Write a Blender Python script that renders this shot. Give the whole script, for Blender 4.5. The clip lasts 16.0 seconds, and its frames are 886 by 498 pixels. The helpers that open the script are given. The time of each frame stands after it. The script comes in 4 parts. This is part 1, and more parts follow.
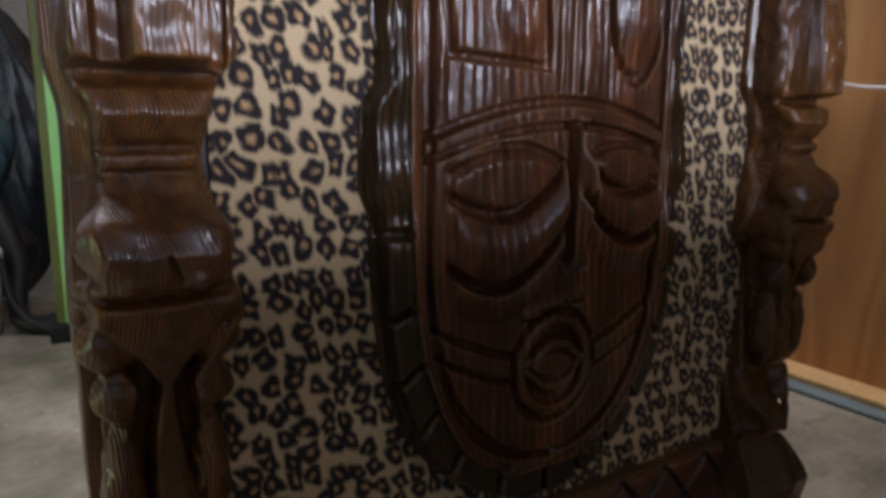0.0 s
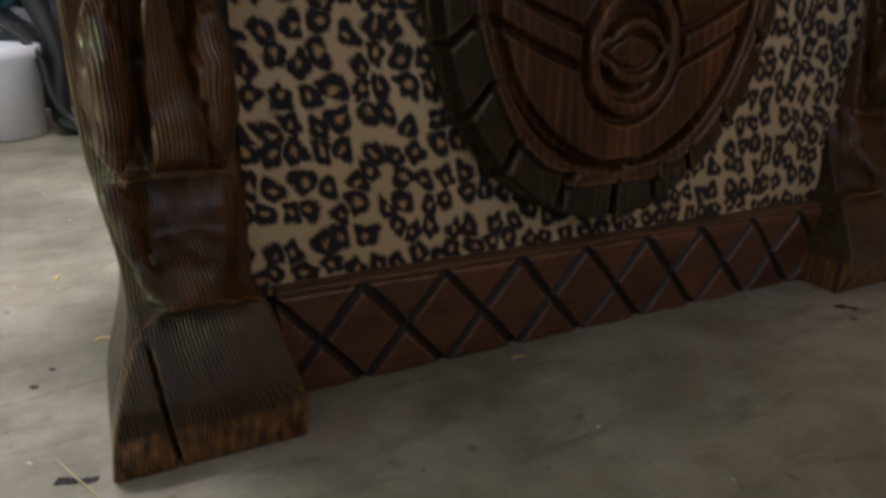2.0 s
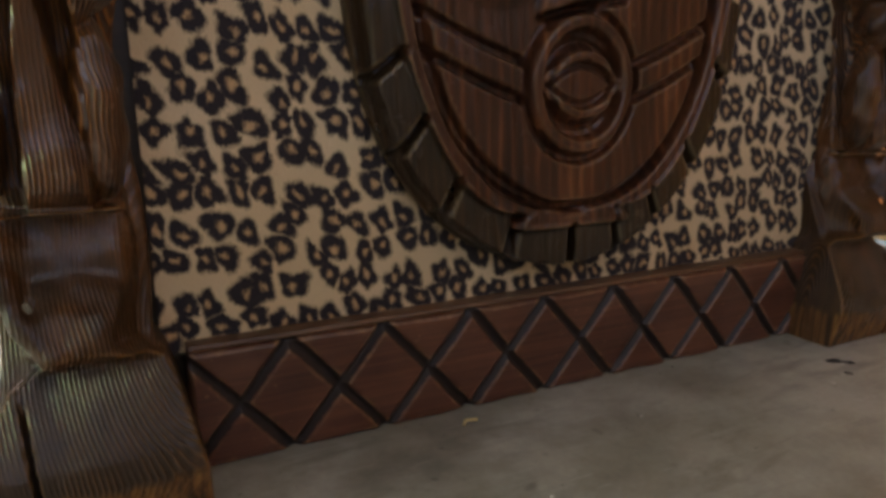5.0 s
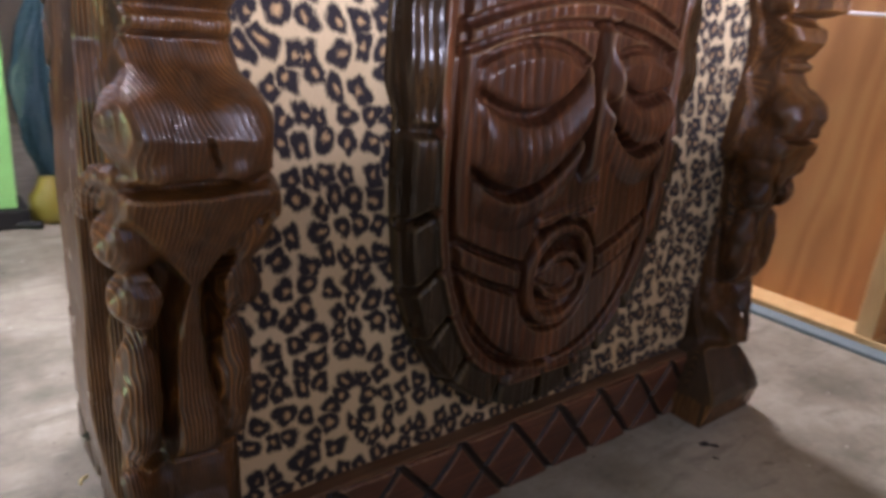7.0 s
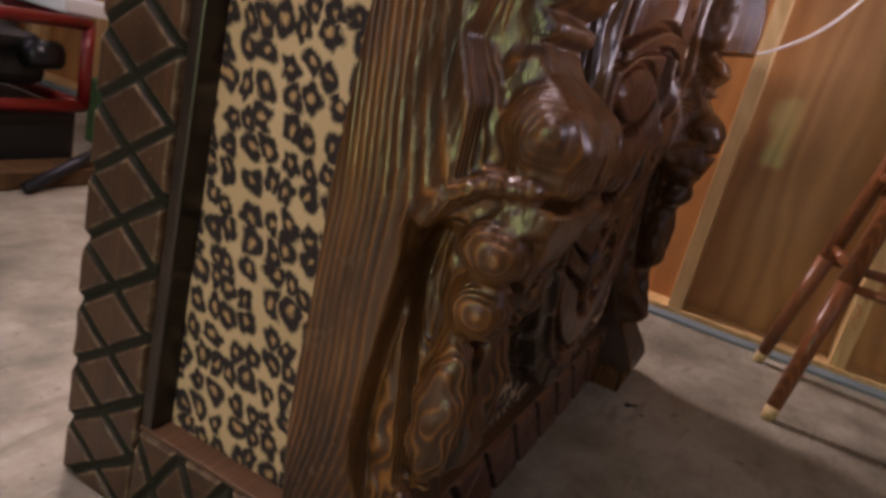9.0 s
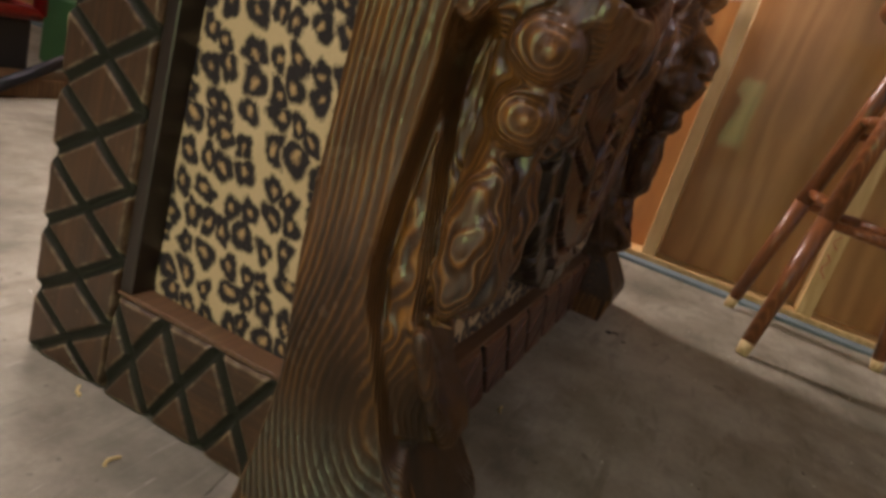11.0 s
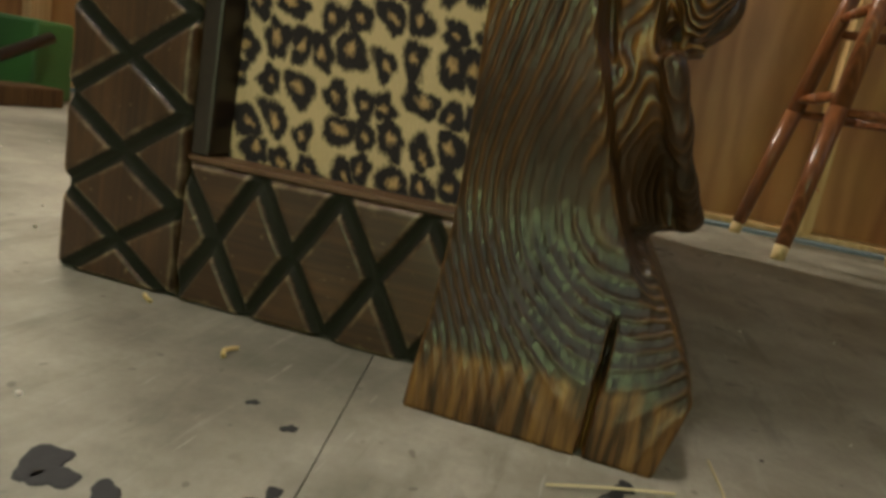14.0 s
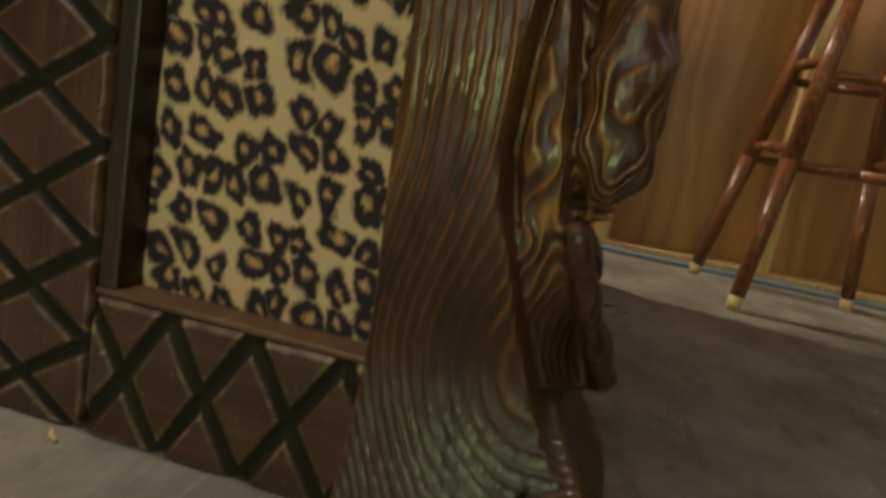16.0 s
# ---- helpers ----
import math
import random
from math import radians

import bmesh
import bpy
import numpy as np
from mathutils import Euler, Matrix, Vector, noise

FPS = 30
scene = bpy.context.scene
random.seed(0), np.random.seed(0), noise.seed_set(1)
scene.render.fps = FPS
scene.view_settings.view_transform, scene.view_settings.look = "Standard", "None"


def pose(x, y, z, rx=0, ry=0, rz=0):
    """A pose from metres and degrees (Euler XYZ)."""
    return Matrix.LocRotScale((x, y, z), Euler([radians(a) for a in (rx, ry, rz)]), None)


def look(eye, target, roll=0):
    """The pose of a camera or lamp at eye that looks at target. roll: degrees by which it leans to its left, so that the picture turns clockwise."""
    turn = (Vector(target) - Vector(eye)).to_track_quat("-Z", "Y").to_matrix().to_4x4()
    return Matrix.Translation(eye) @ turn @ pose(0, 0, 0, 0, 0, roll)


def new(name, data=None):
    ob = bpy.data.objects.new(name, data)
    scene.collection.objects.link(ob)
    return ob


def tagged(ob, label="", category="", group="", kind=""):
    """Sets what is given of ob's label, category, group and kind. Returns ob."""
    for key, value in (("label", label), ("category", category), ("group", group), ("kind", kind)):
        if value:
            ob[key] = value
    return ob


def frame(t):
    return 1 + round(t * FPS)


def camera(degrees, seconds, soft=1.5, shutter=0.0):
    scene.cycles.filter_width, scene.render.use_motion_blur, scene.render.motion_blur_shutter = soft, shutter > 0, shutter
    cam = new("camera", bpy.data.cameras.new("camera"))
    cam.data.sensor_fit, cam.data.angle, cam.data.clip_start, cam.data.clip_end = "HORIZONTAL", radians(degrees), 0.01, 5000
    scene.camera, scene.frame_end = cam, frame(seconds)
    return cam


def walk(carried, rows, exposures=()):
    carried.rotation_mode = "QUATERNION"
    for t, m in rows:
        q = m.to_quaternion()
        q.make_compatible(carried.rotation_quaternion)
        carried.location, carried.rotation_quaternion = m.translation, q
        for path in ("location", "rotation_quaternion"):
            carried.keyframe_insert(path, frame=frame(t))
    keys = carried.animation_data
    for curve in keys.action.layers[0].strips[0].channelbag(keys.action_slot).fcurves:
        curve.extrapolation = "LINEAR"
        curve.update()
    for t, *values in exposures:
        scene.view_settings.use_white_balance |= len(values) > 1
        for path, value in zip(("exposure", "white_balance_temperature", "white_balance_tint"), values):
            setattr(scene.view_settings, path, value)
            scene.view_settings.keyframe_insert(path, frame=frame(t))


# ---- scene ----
cam = camera(65.8, 16.0, soft=3.6, shutter=0.4)
PATH = [
    (0, (-0.077, -0.627, 0.61), (0.952, 1.047, 0.237), 0.7),
    (0.5, (-0.068, -0.641, 0.549), (0.941, 1.006, 0.031), 1.5),
    (1, (-0.075, -0.635, 0.487), (0.904, 1.019, -0.066), 1.5),
    (1.5, (-0.059, -0.603, 0.415), (0.84, 1.067, -0.221), 2.0),
    (2, (-0.036, -0.573, 0.359), (0.817, 1.105, -0.316), 1.1),
    (2.5, (-0.011, -0.561, 0.318), (0.855, 1.119, -0.334), 0.5),
    (3, (-0.006, -0.553, 0.303), (0.83, 1.171, -0.272), -1.4),
    (3.2, (-0.001, -0.545, 0.312), (0.842, 1.172, -0.271), -0.5),
    (5.5, (0.049, -0.569, 0.316), (0.919, 1.179, -0.121), -0.0),
    (6, (0.017, -0.577, 0.373), (0.968, 1.115, -0.111), 0.2),
    (6.5, (-0.046, -0.558, 0.515), (0.956, 1.058, -0.107), 0.9),
    (7, (-0.148, -0.527, 0.591), (1.066, 0.934, -0.034), 5.3),
    (7.5, (-0.293, -0.435, 0.636), (1.272, 0.625, -0.019), 5.1),
    (8, (-0.407, -0.343, 0.638), (1.26, 0.538, -0.027), 7.3),
    (8.5, (-0.442, -0.272, 0.602), (1.248, 0.6, -0.018), 11.0),
    (9, (-0.444, -0.194, 0.551), (1.307, 0.591, -0.011), 13.9),
    (9.2, (-0.444, -0.181, 0.529), (1.338, 0.553, -0.006), 14.5),
    (11.3, (-0.452, -0.166, 0.414), (1.345, 0.483, -0.178), 17.5),
    (11.5, (-0.456, -0.161, 0.405), (1.331, 0.499, -0.204), 17.3),
    (12, (-0.459, -0.153, 0.326), (1.311, 0.503, -0.334), 17.6),
    (12.5, (-0.435, -0.114, 0.242), (1.385, 0.494, -0.324), 16.4),
    (13, (-0.434, -0.089, 0.188), (1.456, 0.334, -0.309), 12.9),
    (13.5, (-0.436, -0.043, 0.179), (1.455, 0.419, -0.28), 11.0),
    (14, (-0.433, -0.017, 0.181), (1.467, 0.45, -0.234), 10.4),
    (14.5, (-0.431, -0.022, 0.18), (1.477, 0.407, -0.24), 11.1),
    (15, (-0.423, -0.027, 0.193), (1.492, 0.377, -0.221), 11.0),
    (15.5, (-0.416, -0.027, 0.216), (1.495, 0.4, -0.19), 10.2),
    (16, (-0.396, -0.033, 0.273), (1.523, 0.374, -0.114), 10.4),
]
EXPOSURES = [
    (0.0, -0.1, 6000, 20), (1.0, 0.30, 6100, 22), (2.0, 0.75, 6100, 17), (3.0, 1.0, 6300, 12), (5.5, 1.7, 6200, 24), (6.5, 1.45, 5900, 26),
    (7.5, 0.8, 5900, 35), (9.0, 0.25, 6900, 42), (11.5, 0.55, 7000, 20), (12.5, 0.5, 6900, 8), (14.5, 0.22, 7300, 9), (16.0, 0.1, 7500, 14)]
walk(cam, [(t, look(eye, target, roll)) for t, eye, target, roll in PATH], EXPOSURES)

# ---- world, sun, large lights ----
world = bpy.data.worlds.new("world")
scene.world = world
world.use_nodes = True
wn = world.node_tree.nodes
sky = wn.new("ShaderNodeTexSky")
sky.sky_type, sky.sun_disc, sky.sun_elevation, sky.sun_rotation = "NISHITA", False, radians(40), radians(270)
world.node_tree.links.new(sky.outputs[0], wn["Background"].inputs[0])
wn["Background"].inputs[1].default_value = 0.10


def area_lamp(name, eye, target, sx, sy, watts, colour):
    data = bpy.data.lights.new(name, "AREA")
    data.shape, data.size, data.size_y, data.energy, data.color = "RECTANGLE", sx, sy, watts, colour
    ob = new(name, data)
    ob.matrix_world = look(eye, target)
    return ob


# unseen sun, added to brighten the floor inside the west door opening
sun = new("sun", bpy.data.lights.new("sun", "SUN"))
sun.data.energy, sun.data.angle, sun.data.color = 3.0, radians(0.6), (1.0, 0.95, 0.80)
sun.matrix_world = look((-3.0, 0.0, 2.52), (0.0, 0.0, 0.0))
# unseen, added: daylight at the long window, north window and garage door, and tubes
area_lamp("front_daylight", (0.25, -4.2, 1.3), (0.35, 0.0, 0.8), 2.8, 0.55, 170, (0.90, 0.94, 1.0))
# fill light added in the opening to lift the floor before the bar
area_lamp("south_fill", (0.2, -1.41, 1.45), (0.2, 0.0, 0.2), 2.1, 1.25, 1.4, (0.92, 0.95, 1.0))
area_lamp("north_daylight", (-0.9, 2.97, 1.45), (0.2, 0.4, 0.2), 1.2, 1.0, 5, (0.88, 0.93, 1.0))
# low green lamp, added to put green glints on the post's side
area_lamp("added_door_light", (-3.15, 0.2, 0.5), (0.0, 0.1, 0.35), 0.7, 0.6, 9.5, (0.62, 1.0, 0.34))
# tube lights, added out of view to brighten floor, clutter and plywood
west_lamp = area_lamp("added_west_tube", (-0.10, 0.36, 1.72), (-0.16, 0.34, 0.0), 0.16, 0.9, 10, (1.0, 0.95, 0.88))
west_lamp.data.spread = radians(125)
area_lamp("added_back_tube", (-0.25, 1.9, 1.72), (-0.25, 1.9, 0.0), 0.18, 1.2, 1.0, (0.86, 0.93, 1.0))
tube_lamp = area_lamp("added_east_tube", (1.25, 1.7, 2.34), (1.45, -0.4, 0.6), 0.3, 1.2, 21, (1.0, 0.95, 0.86))
tube_lamp.data.spread = radians(92)


# ---- materials ----
class Nodes:
    """A node material, built by short calls."""

    def __init__(self, name):
        self.mat = bpy.data.materials.new(name)
        self.mat.use_nodes = True
        self.tree = self.mat.node_tree
        self.bsdf = self.tree.nodes["Principled BSDF"]

    def add(self, kind, props=None, **links):
        n = self.tree.nodes.new(kind)
        for k, v in (props or {}).items():
            if k == "op":
                n.operation = v
            elif k == "blend":
                n.blend_type = v
            elif k == "wave":
                n.wave_type = v
            elif k == "rings":
                n.rings_direction = v
            elif k == "bands":
                n.bands_direction = v
            elif k == "feature":
                n.feature = v
            elif k == "dtype":
                n.data_type = v
        for k, v in links.items():
            self.put(n, k.replace("_", " "), v)
        return n

    def put(self, n, key, v):
        sock = n.inputs[int(key[1:])] if key[0] == "i" and key[1:].isdigit() else n.inputs[key]
        if isinstance(v, bpy.types.NodeSocket):
            self.tree.links.new(v, sock)
        else:
            sock.default_value = v

    def coords(self, kind="Object"):
        return self.tree.nodes.new("ShaderNodeTexCoord").outputs[kind]

    def map(self, vec, loc=(0, 0, 0), rot=(0, 0, 0), scale=(1, 1, 1)):
        return self.add("ShaderNodeMapping", None, Vector=vec, Location=loc, Rotation=[radians(a) for a in rot], Scale=scale).outputs[0]

    def noise(self, vec, scale, detail=3.0, rough=0.55, dist=0.0):
        return self.add("ShaderNodeTexNoise", None, Vector=vec, Scale=scale, Detail=detail, Roughness=rough, Distortion=dist).outputs[0]

    def math(self, op, a, b=0.0, c=0.0):
        return self.add("ShaderNodeMath", {"op": op}, i0=a, i1=b, i2=c).outputs[0]

    def vmath(self, op, a, b):
        return self.add("ShaderNodeVectorMath", {"op": op}, i0=a, i1=b).outputs[0]

    def ramp(self, fac, stops):
        n = self.tree.nodes.new("ShaderNodeValToRGB")
        e = n.color_ramp.elements
        while len(e) < len(stops):
            e.new(0.5)
        for el, (p, c) in zip(e, stops):
            el.position, el.color = p, (c, c, c, 1) if isinstance(c, (int, float)) else (*c, 1)
        self.tree.links.new(fac, n.inputs[0])
        return n.outputs[0]

    def mix(self, fac, a, b, blend="MIX"):
        n = self.tree.nodes.new("ShaderNodeMix")
        n.data_type, n.blend_type = "RGBA", blend
        for i, v in ((0, fac), (6, a), (7, b)):
            if isinstance(v, bpy.types.NodeSocket):
                self.tree.links.new(v, n.inputs[i])
            else:
                n.inputs[i].default_value = v if i == 0 else (*v, 1)
        return n.outputs[2]

    def bump(self, height, strength=0.5, distance=0.002, normal=None):
        n = self.add("ShaderNodeBump", None, Height=height, Strength=strength, Distance=distance)
        if normal is not None:
            self.tree.links.new(normal, n.inputs["Normal"])
        return n.outputs[0]

    def finish(self, colour=None, rough=None, normal=None, **more):
        for key, v in (("Base Color", colour), ("Roughness", rough), ("Normal", normal)):
            if v is not None:
                if key == "Base Color" and not isinstance(v, bpy.types.NodeSocket):
                    v = (*v, 1)
                self.put(self.bsdf, key, v)
        for k, v in more.items():
            self.put(self.bsdf, k.replace("_", " "), v)
        return self.mat


def wood(name, dark, mid, light, ring=0.0065, tilt=(4, 3, 0), centre=(0.05, 0.12, 0), rough=0.3, coat=0.35, relief=0.0016, worn=0.0, gold=(0.42, 0.26, 0.07), grain=0.28, raw=0.0, glaze=0.0, wander=0.03, tool=0.0):
    """Lacquered soft wood with raised growth rings round a slightly leaning heart."""
    k = Nodes(name)
    p = k.coords()
    wobv = k.vmath("MULTIPLY", k.add("ShaderNodeTexNoise", None, Vector=k.map(p, scale=(9, 9, 3)), Scale=1.0, Detail=2.0).outputs[1], (wander, wander, wander * 0.4))
    q = k.map(k.vmath("ADD", p, wobv), loc=(-centre[0], -centre[1], -centre[2]), rot=tilt)
    w = k.add("ShaderNodeTexWave", {"wave": "RINGS", "rings": "Z"}, Vector=q, Scale=0.314 / ring, Distortion=0.9, Detail=2.0, Detail_Scale=1.2).outputs[1]
    fine = k.noise(k.map(p, scale=(260, 260, 14)), 1.0, 2.0)
    big = k.noise(k.map(p, scale=(14, 14, 5)), 1.0, 3.0)
    strength = k.ramp(k.noise(k.map(p, scale=(22, 22, 7)), 1.0, 3.0), [(0.40, 0.22), (0.64, 1.0)])
    if glaze:
        # the ridges are worn smooth on the upper half
        strength = k.math("MULTIPLY", strength, k.ramp(k.add("ShaderNodeSeparateXYZ", None, Vector=p).outputs[2], [(0.36, 1.0), (0.52, 0.8)]))
    line = k.math("MULTIPLY", k.math("POWER", w, 2.4), strength)
    streak = k.noise(k.map(p, scale=(60, 60, 4)), 1.0, 4.0, 0.62)
    tone = k.math("ADD", k.math("MULTIPLY", line, grain), k.math("ADD", k.math("MULTIPLY", big, 0.42), k.math("ADD", k.math("MULTIPLY", streak, 0.5), k.math("MULTIPLY", fine, 0.16))))
    col = k.ramp(tone, [(0.38, dark), (0.62, mid), (0.92, light)])
    if glaze:
        # a dull grey wash on the foot and a dark stained belt above it; clear lacquer only higher up
        height = k.add("ShaderNodeSeparateXYZ", None, Vector=p).outputs[2]
        height = k.math("ADD", height, k.math("MULTIPLY", k.math("SUBTRACT", k.noise(k.map(p, scale=(40, 40, 6)), 1.0, 3.0), 0.5), 0.035))
        lacquer = k.ramp(height, [(0.170, 0.0), (0.225, 1.0)])
        col = k.mix(k.math("MULTIPLY", k.math("SUBTRACT", 1.0, lacquer), 0.55), col, (0.020, 0.011, 0.004))
        col = k.mix(k.math("MULTIPLY", k.ramp(height, [(0.10, 1.0), (0.14, 0.0)]), glaze), col, k.mix(line, (0.011, 0.013, 0.009), (0.026, 0.026, 0.017)))
        coat = k.math("ADD", 0.22, k.math("MULTIPLY", lacquer, coat))
    if worn:
        point = k.tree.nodes.new("ShaderNodeNewGeometry").outputs["Pointiness"]
        edge = k.ramp(k.math("ADD", point, k.math("MULTIPLY", k.math("SUBTRACT", big, 0.5), 0.06)), [(0.52, 0.0), (0.57, 1.0)])
        col = k.mix(k.math("MULTIPLY", edge, worn), col, gold)
    if raw:
        height = k.add("ShaderNodeSeparateXYZ", None, Vector=p).outputs[2]
        ragged = k.math("ADD", height, k.math("MULTIPLY", k.math("SUBTRACT", k.noise(k.map(p, scale=(70, 70, 8)), 1.0, 3.0), 0.5), 0.018))
        bare = k.ramp(ragged, [(raw - 0.003, 1.0), (raw + 0.003, 0.0)])
        streak = k.noise(k.map(p, scale=(150, 150, 5)), 1.0, 3.0)
        col = k.mix(bare, col, k.ramp(streak, [(0.38, (0.040, 0.018, 0.006)), (0.48, (0.12, 0.052, 0.016)), (0.72, (0.28, 0.14, 0.04))]))
    ro = k.math("ADD", rough - 0.08, k.math("MULTIPLY", k.noise(p, 30.0), 0.16))
    b1 = k.bump(line, 0.9, relief)
    b2 = k.bump(fine, 0.25, 0.0006, b1)
    if tool:
        b2 = k.bump(k.noise(k.map(p, scale=(75, 75, 20)), 1.0, 3.0, 0.6), 0.6, tool, b2)
    return k.finish(col, ro, b2, Coat_Weight=coat, Coat_Roughness=k.ramp(k.noise(p, 26.0, 4.0, 0.65), [(0.40, 0.06), (0.66, 0.32)]), Coat_Normal=b2, Specular_IOR_Level=0.25)


def board_wood(name, dark, mid, light, worn, gold):
    """A stained board with straight fine grain along its length, worn at the edges."""
    k = Nodes(name)
    p = k.coords()
    grain = k.noise(k.map(p, scale=(5, 230, 230)), 1.0, 4.0, 0.6)
    wide = k.noise(k.map(p, scale=(3, 26, 26)), 1.0, 3.0)
    blotch = k.noise(p, 16.0, 3.0)
    tone = k.math("ADD", k.math("MULTIPLY", grain, 0.45), k.math("ADD", k.math("MULTIPLY", wide, 0.3), k.math("MULTIPLY", blotch, 0.3)))
    col = k.ramp(tone, [(0.33, dark), (0.53, mid), (0.75, light)])
    point = k.tree.nodes.new("ShaderNodeNewGeometry").outputs["Pointiness"]
    edge = k.ramp(k.math("ADD", point, k.math("MULTIPLY", k.math("SUBTRACT", k.noise(p, 55.0, 3.0), 0.5), 0.12)), [(0.520, 0.0), (0.58, 1.0)])
    col = k.mix(k.math("MULTIPLY", edge, worn), col, gold)
    speck = k.ramp(k.noise(k.map(p, scale=(1, 1.6, 1.6)), 120.0, 2.0), [(0.66, 0.0), (0.74, 1.0)])
    col = k.mix(k.math("MULTIPLY", k.math("MULTIPLY", speck, worn), 0.55), col, gold)
    ro = k.math("ADD", 0.27, k.math("MULTIPLY", blotch, 0.3))
    return k.finish(col, ro, k.bump(grain, 0.35, 0.0008, k.bump(blotch, 0.2, 0.003)), Coat_Weight=0.12, Coat_Roughness=0.2)


CARVED = wood("carved_wood", (0.018, 0.008, 0.004), (0.10, 0.042, 0.014), (0.26, 0.12, 0.036), worn=0.6, relief=0.0005)
POSTWOOD = wood("post_wood", (0.008, 0.004, 0.0018), (0.085, 0.031, 0.007), (0.30, 0.12, 0.022), ring=0.0031, tilt=(0.6, 0.8, 0), centre=(0.10, -0.024, 0), worn=0.4, gold=(0.42, 0.20, 0.042), rough=0.42, coat=0.36, relief=0.0012, raw=0.042, grain=0.36, glaze=0.4, wander=0.009, tool=0.003)
MASKWOOD = wood("mask_wood", (0.012, 0.006, 0.004), (0.070, 0.024, 0.010), (0.24, 0.085, 0.028), ring=0.011, tilt=(4, 2, 0), centre=(-0.1, 0.25, 0), rough=0.32, coat=0.3, relief=0.0008, grain=0.18, worn=0.45, gold=(0.26, 0.15, 0.07), tool=0.004)
RAILWOOD = board_wood("rail_wood", (0.026, 0.009, 0.006), (0.098, 0.034, 0.018), (0.20, 0.078, 0.036), 0.75, (0.32, 0.18, 0.08))
STILEWOOD = board_wood("stile_wood", (0.018, 0.008, 0.004), (0.058, 0.025, 0.010), (0.13, 0.056, 0.020), 0.8, (0.32, 0.24, 0.14))
CAPWOOD = board_wood("cap_wood", (0.03, 0.013, 0.008), (0.09, 0.042, 0.02), (0.17, 0.085, 0.04), 0.12, (0.28, 0.17, 0.09))
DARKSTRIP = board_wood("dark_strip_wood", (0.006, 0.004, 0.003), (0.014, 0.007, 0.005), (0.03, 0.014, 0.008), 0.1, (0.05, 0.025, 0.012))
MASKRIM = wood("mask_rim_wood", (0.008, 0.005, 0.0025), (0.028, 0.014, 0.005), (0.11, 0.052, 0.016), ring=0.008, centre=(-0.1, 0.25, 0), rough=0.3, coat=0.5, relief=0.0006, grain=0.14, worn=0.5, gold=(0.24, 0.17, 0.08), tool=0.005)
STOOLWOOD = wood("stool_wood", (0.10, 0.035, 0.014), (0.22, 0.075, 0.028), (0.34, 0.13, 0.05), ring=0.008, rough=0.32, coat=0.3, relief=0.0003)
RAWTIP = wood("raw_wood", (0.45, 0.30, 0.15), (0.58, 0.42, 0.22), (0.68, 0.52, 0.30), ring=0.005, rough=0.55, coat=0.0, relief=0.0003)
STUDWOOD = wood("stud_wood", (0.48, 0.30, 0.12), (0.60, 0.40, 0.18), (0.70, 0.50, 0.25), ring=0.012, rough=0.6, coat=0.0, relief=0.0003)
PLANKWOOD = wood("plank_wood", (0.05, 0.025, 0.012), (0.11, 0.06, 0.025), (0.17, 0.10, 0.045), ring=0.01, tilt=(86, 3, 0), rough=0.6, coat=0.0, relief=0.0005)


